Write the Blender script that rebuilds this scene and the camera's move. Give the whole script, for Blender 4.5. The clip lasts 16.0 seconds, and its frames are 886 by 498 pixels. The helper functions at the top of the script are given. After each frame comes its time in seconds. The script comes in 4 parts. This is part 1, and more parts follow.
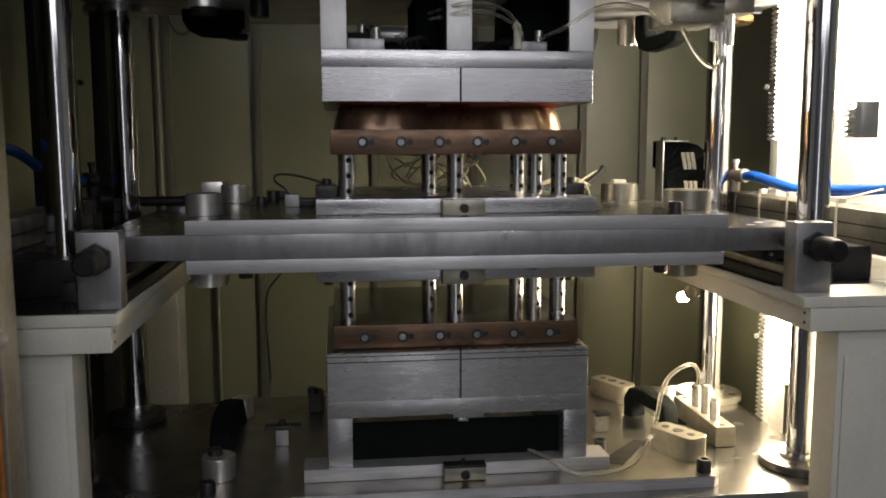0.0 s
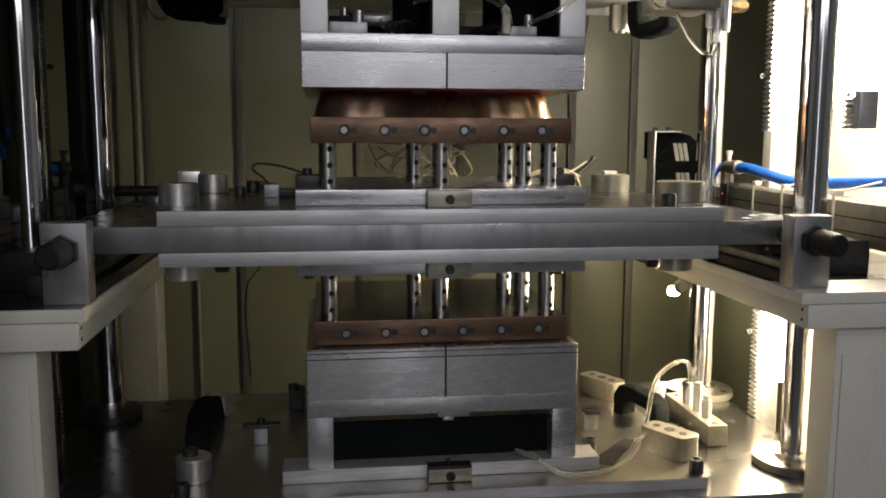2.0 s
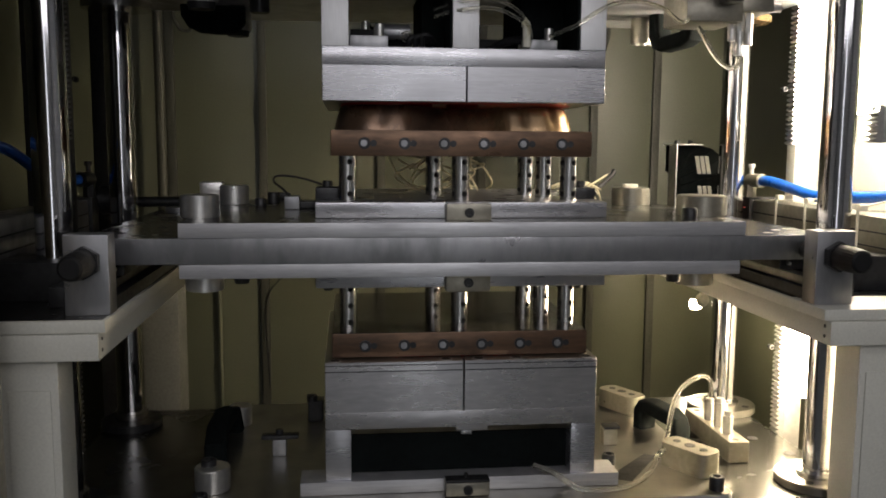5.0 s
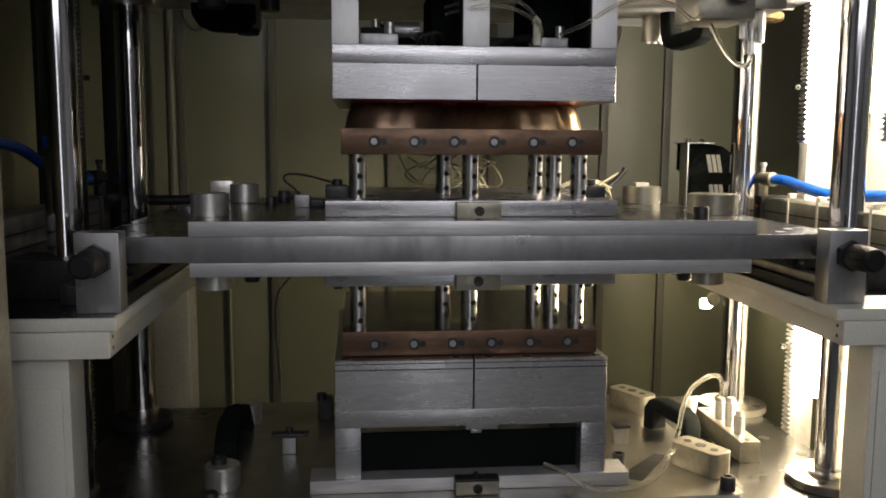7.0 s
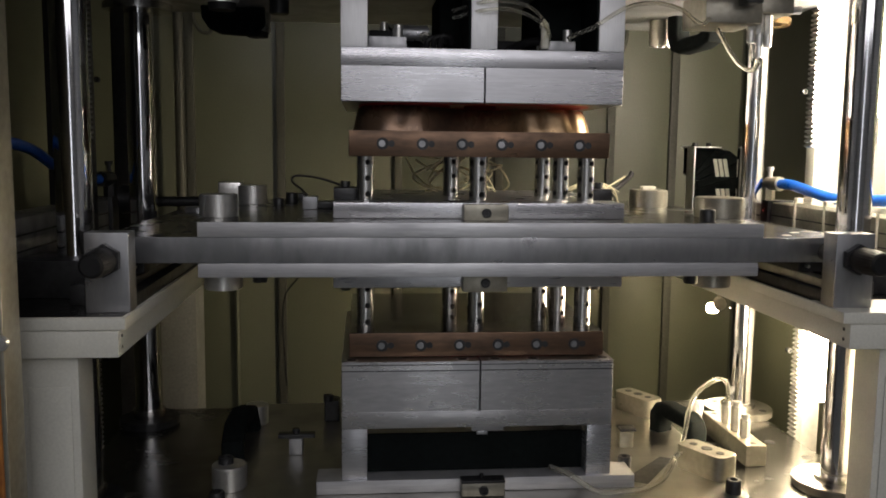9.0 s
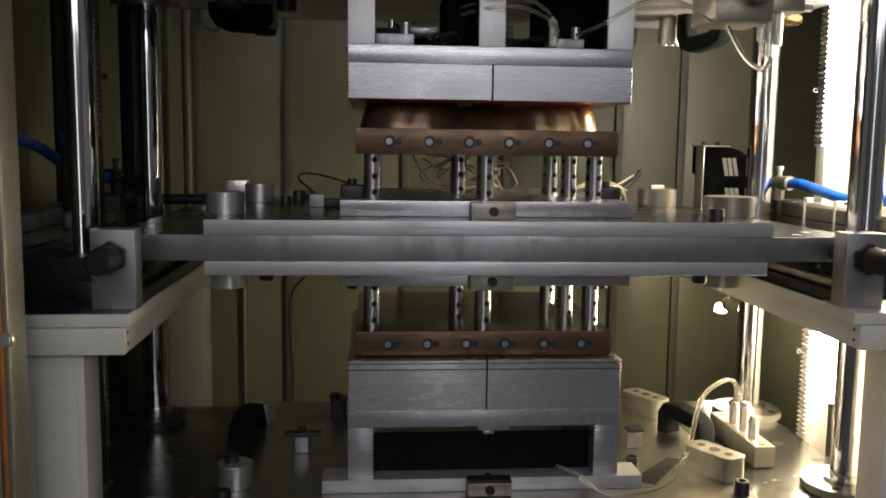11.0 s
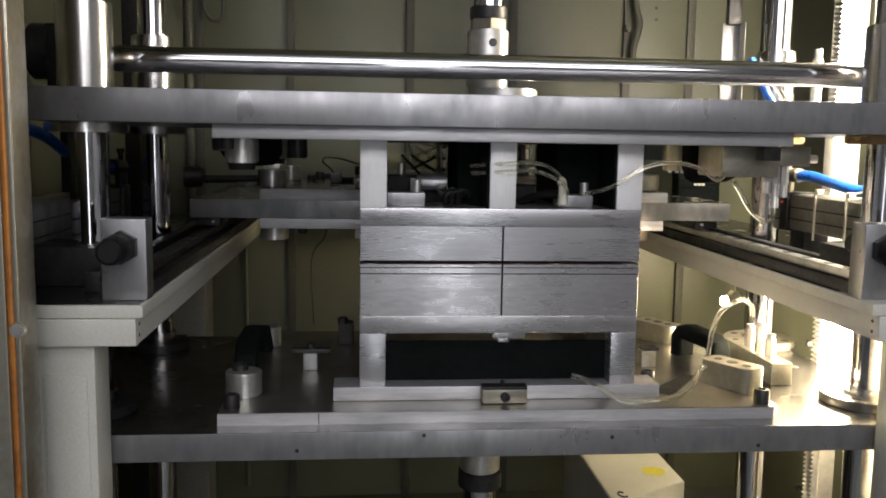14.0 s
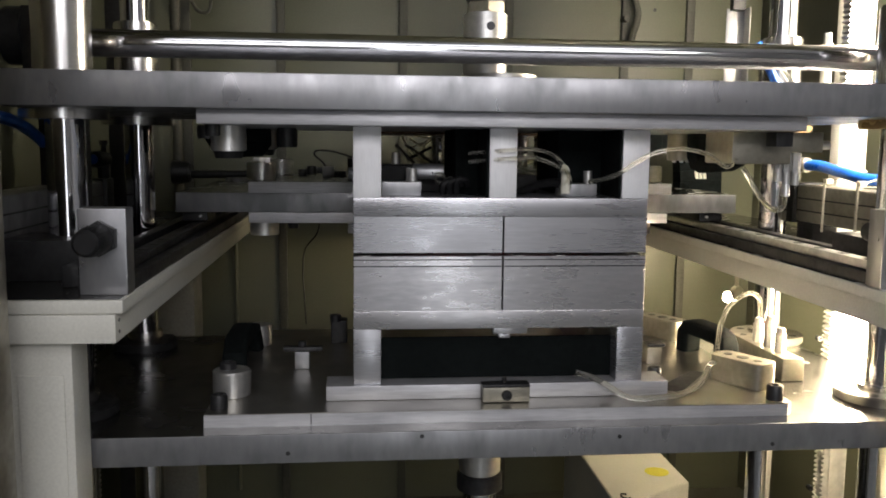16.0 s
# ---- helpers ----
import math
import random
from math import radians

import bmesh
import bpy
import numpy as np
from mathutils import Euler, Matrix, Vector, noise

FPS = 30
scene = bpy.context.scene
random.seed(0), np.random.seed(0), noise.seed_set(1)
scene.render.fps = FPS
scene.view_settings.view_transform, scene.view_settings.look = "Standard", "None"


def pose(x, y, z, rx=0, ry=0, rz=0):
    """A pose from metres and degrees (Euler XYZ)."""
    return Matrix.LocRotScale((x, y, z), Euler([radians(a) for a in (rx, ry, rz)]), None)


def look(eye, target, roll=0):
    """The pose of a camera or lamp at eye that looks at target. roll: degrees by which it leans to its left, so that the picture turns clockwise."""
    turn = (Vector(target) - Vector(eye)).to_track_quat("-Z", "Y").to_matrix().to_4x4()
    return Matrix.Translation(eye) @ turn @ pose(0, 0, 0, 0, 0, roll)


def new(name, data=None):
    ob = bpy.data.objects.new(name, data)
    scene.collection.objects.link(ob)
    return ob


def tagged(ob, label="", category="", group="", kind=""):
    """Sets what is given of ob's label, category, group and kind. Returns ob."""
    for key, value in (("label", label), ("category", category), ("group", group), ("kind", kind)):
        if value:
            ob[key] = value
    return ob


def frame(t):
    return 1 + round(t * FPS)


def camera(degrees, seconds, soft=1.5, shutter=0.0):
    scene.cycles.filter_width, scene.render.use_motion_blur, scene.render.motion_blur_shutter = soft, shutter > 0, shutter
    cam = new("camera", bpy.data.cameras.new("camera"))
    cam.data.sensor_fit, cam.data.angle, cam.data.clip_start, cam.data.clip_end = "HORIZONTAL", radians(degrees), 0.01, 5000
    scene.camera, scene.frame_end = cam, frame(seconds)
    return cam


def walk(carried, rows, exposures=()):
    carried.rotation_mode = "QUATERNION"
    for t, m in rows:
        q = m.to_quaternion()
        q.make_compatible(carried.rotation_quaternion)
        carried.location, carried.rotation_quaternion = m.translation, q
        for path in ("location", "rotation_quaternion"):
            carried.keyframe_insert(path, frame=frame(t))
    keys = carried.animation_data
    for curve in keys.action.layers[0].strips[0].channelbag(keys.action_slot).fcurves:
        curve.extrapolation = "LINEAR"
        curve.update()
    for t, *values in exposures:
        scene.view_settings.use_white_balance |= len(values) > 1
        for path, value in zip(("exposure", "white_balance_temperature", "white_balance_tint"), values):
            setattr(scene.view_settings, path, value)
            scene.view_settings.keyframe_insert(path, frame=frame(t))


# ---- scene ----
cam = camera(54.01, 16.0, soft=1.8, shutter=0.5)
PATH = [
    (0, (-0.2270, -1.5942, 1.3317), (0.0146, 0.3762, 1.0891), -0.12),
    (0.5, (-0.2138, -1.5339, 1.3266), (0.0356, 0.4326, 1.0610), 0.03),
    (1, (-0.2151, -1.5317, 1.3299), (0.0514, 0.4322, 1.0615), 0.28),
    (1.5, (-0.2197, -1.5308, 1.3219), (0.0537, 0.4336, 1.0638), 0.23),
    (2, (-0.2151, -1.5331, 1.3266), (0.0550, 0.4312, 1.0647), 0.19),
    (2.5, (-0.2152, -1.5372, 1.3271), (0.0588, 0.4272, 1.0703), 0.19),
    (3, (-0.2092, -1.5332, 1.3322), (0.0567, 0.4320, 1.0734), 0.21),
    (3.5, (-0.2174, -1.5379, 1.3359), (0.0476, 0.4292, 1.0904), 0.30),
    (4, (-0.2129, -1.5323, 1.3336), (0.0308, 0.4388, 1.0980), 0.41),
    (6.5, (-0.2087, -1.5330, 1.3323), (-0.0015, 0.4407, 1.0840), 0.35),
    (7, (-0.2099, -1.5298, 1.3323), (-0.0118, 0.4454, 1.0886), 0.37),
    (7.5, (-0.2125, -1.5244, 1.3265), (-0.0152, 0.4519, 1.0917), 0.46),
    (8, (-0.2115, -1.5253, 1.3262), (-0.0167, 0.4514, 1.0926), 0.50),
    (8.5, (-0.2063, -1.5328, 1.3311), (-0.0227, 0.4443, 1.0917), 0.56),
    (9, (-0.2124, -1.5369, 1.3276), (-0.0282, 0.4410, 1.0950), 0.62),
    (11.5, (-0.2105, -1.5240, 1.3236), (-0.0454, 0.4553, 1.0890), 0.78),
    (12, (-0.2271, -1.5173, 1.3180), (-0.0464, 0.4609, 1.0859), 0.82),
    (12.5, (-0.2414, -1.5117, 1.3136), (-0.0458, 0.4657, 1.0858), 0.98),
    (13, (-0.2422, -1.5061, 1.3132), (-0.0492, 0.4706, 1.0777), 1.01),
    (13.5, (-0.2415, -1.5057, 1.3140), (-0.0559, 0.4709, 1.0722), 0.93),
    (14, (-0.2432, -1.5100, 1.3147), (-0.0617, 0.4666, 1.0696), 0.88),
    (14.5, (-0.2445, -1.5041, 1.3124), (-0.0635, 0.4727, 1.0686), 0.84),
    (15, (-0.2461, -1.4846, 1.2965), (-0.0611, 0.4920, 1.0542), 0.71),
    (15.5, (-0.2466, -1.4793, 1.2922), (-0.0564, 0.4972, 1.0525), 0.66),
    (16, (-0.2442, -1.4396, 1.2875), (-0.0469, 0.5361, 1.0477), 0.58),
]
EXPOSURES = [(0.0, 0.6), (11.3, 0.6), (12.0, 0.76), (12.5, 0.8), (13.0, 0.85), (13.5, 1.0), (14.0, 1.52), (16.0, 1.52)]
walk(cam, [(t, look(eye, target, roll)) for t, eye, target, roll in PATH], EXPOSURES)

# ---- light ----
world = bpy.data.worlds.new("workshop_air")
scene.world = world
world.use_nodes = True
world.node_tree.nodes["Background"].inputs[0].default_value = (0.75, 0.85, 1.0, 1)
world.node_tree.nodes["Background"].inputs[1].default_value = 0.02


def area(name, m, sx, sy, watts, color):
    lamp = bpy.data.lights.new(name, "AREA")
    lamp.shape, lamp.size, lamp.size_y, lamp.energy, lamp.color = "RECTANGLE", sx, sy, watts, color
    ob = new(name, lamp)
    ob.matrix_world = m
    return ob


# the workshop's bright end, that faces the machine's open front; the lamps inside the cabinet glow by their own meshes
area("workshop_front_light", look((0.15, -3.6, 2.42), (0.0, 0.0, 1.2)), 3.4, 0.9, 17, (1.0, 0.965, 0.99))
# the bright doorway at the same end
area("workshop_doorway_light", look((0.10, -3.7, 1.15), (0.05, 0.0, 1.15)), 0.40, 2.2, 3.0, (0.94, 0.96, 1.0))
# unseen overhead fill, added to brighten the room that the chrome reflects
area("workshop_fill_light", look((0.0, -2.9, 3.55), (0.0, -2.9, 0.0)), 3.0, 1.2, 11, (0.97, 0.97, 1.0))


# ---- materials ----
def node_mat(name):
    m = bpy.data.materials.new(name)
    m.use_nodes = True
    nt = m.node_tree
    return m, nt, nt.nodes["Principled BSDF"]


def surface(name, color, dark, rough=0.4, metal=0.0, grain=60.0, stretch=(1, 1, 1), stain=5.0, bump=0.05, spread=0.12, coat=0.0, smear=None):
    """A painted, machined or moulded surface: fine grain, large stains, relief, all at real size."""
    m, nt, b = node_mat(name)
    N, L = nt.nodes, nt.links
    tc = N.new("ShaderNodeTexCoord")
    mp = N.new("ShaderNodeMapping")
    mp.inputs["Scale"].default_value = stretch
    L.new(tc.outputs["Object"], mp.inputs["Vector"])
    fine = N.new("ShaderNodeTexNoise")
    fine.inputs["Scale"].default_value, fine.inputs["Detail"].default_value = grain, 6
    L.new(mp.outputs["Vector"], fine.inputs["Vector"])
    big = N.new("ShaderNodeTexNoise")
    big.inputs["Scale"].default_value, big.inputs["Detail"].default_value = stain, 4
    info = N.new("ShaderNodeObjectInfo")
    off = N.new("ShaderNodeVectorMath")
    off.operation = "MULTIPLY_ADD"
    off.inputs[1].default_value = (1, 1, 1)
    L.new(tc.outputs["Object"], off.inputs[0])
    L.new(info.outputs["Random"], off.inputs[2])
    L.new(off.outputs[0], big.inputs["Vector"])
    both = N.new("ShaderNodeMath")
    both.operation = "MULTIPLY_ADD"
    both.inputs[1].default_value = 0.45
    L.new(fine.outputs["Fac"], both.inputs[0])
    half = N.new("ShaderNodeMath")
    half.operation = "MULTIPLY"
    half.inputs[1].default_value = 0.55
    L.new(big.outputs["Fac"], half.inputs[0])
    L.new(half.outputs[0], both.inputs[2])
    if smear:                                   # wiped and polished patches, drawn out along the wiping
        wipe = N.new("ShaderNodeTexNoise")
        wipe.inputs["Scale"].default_value, wipe.inputs["Detail"].default_value, wipe.inputs["Distortion"].default_value = 1.0, 5, 0.15
        wm = N.new("ShaderNodeMapping")
        wm.inputs["Scale"].default_value = smear
        L.new(off.outputs[0], wm.inputs["Vector"])
        L.new(wm.outputs["Vector"], wipe.inputs["Vector"])
        mix = N.new("ShaderNodeMath")
        mix.operation = "MULTIPLY_ADD"
        mix.inputs[1].default_value = 0.34
        L.new(wipe.outputs["Fac"], mix.inputs[0])
        less = N.new("ShaderNodeMath")
        less.operation = "SUBTRACT"
        less.inputs[1].default_value = 0.17
        L.new(both.outputs[0], less.inputs[0])
        L.new(less.outputs[0], mix.inputs[2])
        both = mix
    ramp = N.new("ShaderNodeValToRGB")
    ramp.color_ramp.elements[0].position, ramp.color_ramp.elements[0].color = 0.36, (*dark, 1)
    ramp.color_ramp.elements[1].position, ramp.color_ramp.elements[1].color = 0.6, (*color, 1)
    L.new(both.outputs[0], ramp.inputs[0])
    L.new(ramp.outputs[0], b.inputs["Base Color"])
    rr = N.new("ShaderNodeMapRange")
    rr.inputs[1].default_value, rr.inputs[2].default_value = 0.3, 0.7
    rr.inputs[3].default_value, rr.inputs[4].default_value = rough + spread, max(0.03, rough - spread)
    L.new(both.outputs[0], rr.inputs[0])
    L.new(rr.outputs[0], b.inputs["Roughness"])
    b.inputs["Metallic"].default_value = metal
    b.inputs["Coat Weight"].default_value = coat
    if bump:
        bp = N.new("ShaderNodeBump")
        bp.inputs["Strength"].default_value, bp.inputs["Distance"].default_value = bump, 0.002
        L.new(fine.outputs["Fac"], bp.inputs["Height"])
        L.new(bp.outputs[0], b.inputs["Normal"])
    return m


def glow(name, color, strength):
    m, nt, b = node_mat(name)
    b.inputs["Base Color"].default_value = (0.8, 0.8, 0.8, 1)
    b.inputs["Emission Color"].default_value = (*color, 1)
    b.inputs["Emission Strength"].default_value = strength
    return m


ALU = surface("milled_aluminium", (0.46, 0.46, 0.485), (0.39, 0.39, 0.41), 0.30, 0.85, 30, (1, 1, 14), 11, 0.02, 0.10, smear=(4, 4, 60))
MOULD = surface("used_mould_steel", (0.56, 0.55, 0.565), (0.41, 0.405, 0.42), 0.29, 0.88, 30, (1, 1, 5), 8, 0.0, 0.08, smear=(10, 10, 22))
# paler aluminium: the stronger light on the upper spacers, put into colour
ALU_UP = surface("lit_aluminium_upright", (0.82, 0.82, 0.84), (0.70, 0.70, 0.72), 0.45, 0.3, 30, (20, 20, 1), 14, 0.05)
ALU_PLATE = surface("dull_aluminium_plate", (0.56, 0.56, 0.58), (0.42, 0.42, 0.44), 0.42, 0.7, 30, (1, 1, 14), 11, 0.02, 0.12, smear=(5, 5, 200))
STEEL = surface("ground_steel_plate", (0.335, 0.335, 0.35), (0.20, 0.205, 0.212), 0.38, 0.8, 24, (1.6, 1.0, 0.6), 7, 0.03, 0.16, smear=(14, 14, 9))
# oily beam tops; on platen and carriage the mirrored dark wall, put into colour
DARK_TOP = surface("oily_and_shaded_top", (0.20, 0.196, 0.184), (0.13, 0.128, 0.122), 0.24, 0.95, 20, (1, 1, 1), 5, 0.0, 0.08, smear=(7, 12, 1))
PLATE_TOP = surface("plated_steel_and_dim_face", (0.40, 0.385, 0.35), (0.27, 0.26, 0.24), 0.32, 0.95, 14, (1, 1, 1), 4, 0.0, 0.05)
CHROME = surface("hard_chrome", (0.66, 0.66, 0.69), (0.50, 0.50, 0.52), 0.09, 1.0, 40, (1, 1, 12), 4, 0.01, 0.035)
PIN = surface("bright_steel", (0.62, 0.61, 0.59), (0.46, 0.46, 0.45), 0.34, 0.85, 80, (1, 1, 1), 20, 0.03, 0.08)
TURNED = surface("turned_bright_steel", (0.60, 0.59, 0.58), (0.50, 0.49, 0.48), 0.24, 1.0, 60, (1, 1, 8), 20, 0.01, 0.03)
# black parts; also painted shade in holes and under the left beam
BLACK = surface("black_oxide_and_shade", (0.030, 0.030, 0.032), (0.012, 0.012, 0.013), 0.42, 0.3, 90, (1, 1, 1), 12, 0.05)
RUBBER = surface("black_plastic", (0.008, 0.008, 0.0088), (0.005, 0.005, 0.0055), 0.55, 0.0, 70, (1, 1, 1), 12, 0.05)
CREAM = surface("cream_powder_coat", (0.62, 0.61, 0.55), (0.52, 0.51, 0.46), 0.45, 0.0, 240, (1, 1, 1), 4, 0.08, 0.08)
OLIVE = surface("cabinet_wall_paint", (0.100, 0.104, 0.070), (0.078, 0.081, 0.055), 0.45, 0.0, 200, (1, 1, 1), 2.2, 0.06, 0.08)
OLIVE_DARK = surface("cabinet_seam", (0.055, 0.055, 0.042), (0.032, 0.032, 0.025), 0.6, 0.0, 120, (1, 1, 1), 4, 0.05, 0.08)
COPPER = surface("browned_copper", (0.165, 0.100, 0.064), (0.085, 0.056, 0.040), 0.36, 0.75, 30, (1, 1, 4), 10, 0.06, 0.12, smear=(16, 16, 8))
BURNT = surface("scorched_coating", (0.19, 0.115, 0.072), (0.075, 0.052, 0.038), 0.29, 0.5, 24, (1, 1, 1), 14, 0.06, 0.12, smear=(30, 30, 18))
BURNT_TOP = surface("dark_polished_copper", (0.085, 0.068, 0.058), (0.05, 0.042, 0.038), 0.16, 0.9, 24, (1, 1, 1), 10, 0.0, 0.06)
BRASS = surface("heated_brass", (0.50, 0.33, 0.165), (0.27, 0.17, 0.085), 0.27, 0.55, 24, (1, 1, 1), 16, 0.06, 0.1)
# the form's colour along x: scorched at one end, a lit golden sheen painted at the other
_n, _l = BURNT.node_tree.nodes, BURNT.node_tree.links
_ramp = [n for n in _n if n.type == "VALTORGB"][0]
_gold = _n.new("ShaderNodeValToRGB")
_gold.color_ramp.elements[0].position, _gold.color_ramp.elements[0].color = 0.36, (0.27, 0.17, 0.085, 1)
_gold.color_ramp.elements[1].position, _gold.color_ramp.elements[1].color = 0.6, (0.52, 0.34, 0.17, 1)
_l.new(_ramp.inputs[0].links[0].from_socket, _gold.inputs[0])
_xyz, _tc, _mr, _mix = _n.new("ShaderNodeSeparateXYZ"), _n.new("ShaderNodeTexCoord"), _n.new("ShaderNodeMapRange"), _n.new("ShaderNodeMix")
_l.new(_tc.outputs["Object"], _xyz.inputs[0])
_l.new(_xyz.outputs[0], _mr.inputs[0])
_mr.inputs[1].default_value, _mr.inputs[2].default_value = -0.02, 0.17
_mix.data_type = "RGBA"
_l.new(_mr.outputs[0], _mix.inputs[0])
_l.new(_ramp.outputs[0], _mix.inputs[6])
_l.new(_gold.outputs[0], _mix.inputs[7])
_l.new(_mix.outputs[2], BURNT.node_tree.nodes["Principled BSDF"].inputs["Base Color"])
RED = surface("red_plastic", (0.56, 0.016, 0.026), (0.46, 0.012, 0.019), 0.36, 0.0, 120, (1, 1, 1), 10, 0.04, 0.05)
BLUE = surface("blue_hose", (0.012, 0.11, 0.50), (0.008, 0.07, 0.36), 0.3, 0.0, 100, (1, 1, 1), 10, 0.02, 0.05)
WHITE_TIE = surface("natural_nylon", (0.74, 0.72, 0.62), (0.6, 0.58, 0.5), 0.4, 0.0, 100, (1, 1, 1), 10, 0.02, 0.05)
WIRE = surface("braided_wire", (0.72, 0.66, 0.46), (0.40, 0.36, 0.24), 0.45, 0.3, 400, (1, 1, 1), 30, 0.1, 0.08)
BEIGE = surface("beige_block", (0.34, 0.32, 0.265), (0.25, 0.235, 0.195), 0.34, 0.75, 80, (1, 1, 1), 8, 0.04, 0.08)
GREY = surface("grey_post_paint", (0.17, 0.17, 0.158), (0.12, 0.12, 0.11), 0.5, 0.0, 120, (1, 1, 1), 4, 0.05, 0.08)
COPPER_PIPE = surface("orange_seal", (0.50, 0.20, 0.04), (0.28, 0.10, 0.03), 0.4, 0.4, 60, (1, 1, 1), 8, 0.04, 0.08)
YELLOW = surface("yellow_paint", (0.72, 0.66, 0.05), (0.6, 0.55, 0.05), 0.5, 0.0, 60, (1, 1, 1), 8, 0.04, 0.08)
FLOOR = surface("workshop_floor", (0.20, 0.21, 0.20), (0.13, 0.14, 0.13), 0.5, 0.0, 30, (1, 1, 1), 1.5, 0.05, 0.1)
PLASTER = surface("workshop_plaster", (0.52, 0.53, 0.55), (0.44, 0.45, 0.47), 0.8, 0.0, 60, (1, 1, 1), 1.0, 0.05, 0.1)
TUBE_GLOW = glow("tube_lamp", (1.0, 0.87, 0.68), 112)
LOW_GLOW = glow("low_lamp", (1.0, 0.81, 0.54), 155)
REAR_GLOW = glow("rear_lamp", (1.0, 0.82, 0.54), 170)
# glossless near-black: black plastic parts, and painted shade in the mould openings
VOID = surface("dull_black_and_shade", (0.006, 0.008, 0.008), (0.003, 0.004, 0.004), 0.9, 0.0, 90, (1, 1, 1), 6, 0.0, 0.05)
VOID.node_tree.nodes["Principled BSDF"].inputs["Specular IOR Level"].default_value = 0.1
RUBBER.node_tree.nodes["Principled BSDF"].inputs["Specular IOR Level"].default_value = 0.25
RED_LED = glow("red_indicator", (1.0, 0.05, 0.03), 1.2)
CLEAR, _nt, _b = node_mat("clear_hose")
_b.inputs["Base Color"].default_value = (0.95, 0.93, 0.84, 1)
_b.inputs["Roughness"].default_value = 0.08
_b.inputs["Transmission Weight"].default_value = 0.95
_b.inputs["IOR"].default_value = 1.22

# ---- building helpers ----
BASES = {}


def thing(name, base, label, category, group="", kind=""):
    ob = new(name)
    ob.location = base
    ob.empty_display_size = 0.05
    BASES[ob.name] = Vector(base)
    return tagged(ob, label, category, group, kind)


def mesh_of(name, bm, material, base=(0, 0, 0), smooth=None):
    bmesh.ops.translate(bm, verts=bm.verts, vec=-Vector(base))
    bmesh.ops.recalc_face_normals(bm, faces=bm.faces)
    me = bpy.data.meshes.new(name)
    if smooth:
        for f in bm.faces:
            f.smooth = True
        for e in bm.edges:
            if len(e.link_faces) == 2 and e.calc_face_angle(0) > radians(smooth):
                e.smooth = False
    bm.to_mesh(me)
    bm.free()
    me.materials.append(material)
    return me


def part(name, bm, material, parent, label="", smooth=35, second=None):
    """Links a bmesh, in world places, as one mesh object under a thing or under a part."""
    base = BASES[parent.name]
    ob = new(name, mesh_of(name, bm, material, base, smooth))
    if second:
        ob.data.materials.append(second)
    ob.parent = parent
    BASES[ob.name] = base
    return tagged(ob, label)


def solid(name, bm, material, label, category, kind="", group="", smooth=35):
    """A thing that is one mesh, with its origin at its base."""
    lo = Vector([min(v.co[i] for v in bm.verts) for i in range(3)])
    hi = Vector([max(v.co[i] for v in bm.verts) for i in range(3)])
    base = Vector(((lo.x + hi.x) / 2, (lo.y + hi.y) / 2, lo.z))
    ob = new(name, mesh_of(name, bm, material, base, smooth))
    ob.location = base
    BASES[ob.name] = base
    return tagged(ob, label, category, group, kind)


def box(x0, x1, y0, y1, z0, z1, bevel=0.0012, bm=None):
    bm = bm or bmesh.new()
    vs = bmesh.ops.create_cube(bm, size=1)["verts"]
    for v in vs:
        v.co = Vector((x0 if v.co.x < 0 else x1, y0 if v.co.y < 0 else y1, z0 if v.co.z < 0 else z1))
    if bevel:
        es = list({e for v in vs for e in v.link_edges})
        bmesh.ops.bevel(bm, geom=es, offset=bevel, segments=2, profile=0.6, affect="EDGES")
    return bm


def cyl(p0, p1, r0, r1=None, seg=24, bevel=0.0, bm=None):
    bm = bm or bmesh.new()
    p0, p1 = Vector(p0), Vector(p1)
    r1 = r0 if r1 is None else r1
    axis = p1 - p0
    turn = Matrix.Translation((p0 + p1) / 2) @ axis.to_track_quat("Z", "Y").to_matrix().to_4x4()
    vs = bmesh.ops.create_cone(bm, cap_ends=True, segments=seg, radius1=r0, radius2=r1, depth=axis.length, matrix=turn)["verts"]
    if bevel:
        es = [e for e in {e for v in vs for e in v.link_edges} if any(len(f.verts) > 4 for f in e.link_faces)]
        bmesh.ops.bevel(bm, geom=es, offset=bevel, segments=2, affect="EDGES")
    return bm


def rrect(hx, hy, r, n=8):
    """A rounded rectangle about the origin, 4 * n points."""
    out = []
    for k, (cx, cy) in enumerate(((hx - r, hy - r), (-hx + r, hy - r), (-hx + r, -hy + r), (hx - r, -hy + r))):
        for i in range(n):
            a = (k + i / (n - 1)) * math.pi / 2
            out.append((cx + r * math.cos(a), cy + r * math.sin(a)))
    return out


def resample(points, m):
    """The closed outline with m points at even steps."""
    pts = [Vector((*p, 0)) for p in points]
    pts.append(pts[0])
    lens = [0.0]
    for a, b in zip(pts, pts[1:]):
        lens.append(lens[-1] + (b - a).length)
    out, k = [], 0
    for i in range(m):
        d = lens[-1] * i / m
        while lens[k + 1] < d:
            k += 1
        q = pts[k].lerp(pts[k + 1], (d - lens[k]) / max(lens[k + 1] - lens[k], 1e-9))
        out.append((q.x, q.y))
    return out


def loft(loops, bm=None, cap=True):
    """Closed loops of equal count, skinned one to the next."""
    bm = bm or bmesh.new()
    rings = [[bm.verts.new(p) for p in loop] for loop in loops]
    for a, b in zip(rings, rings[1:]):
        for i in range(len(a)):
            j = (i + 1) % len(a)
            bm.faces.new((a[i], a[j], b[j], b[i]))
    if cap:
        bm.faces.new(rings[0][::-1])
        bm.faces.new(rings[-1])
    return bm


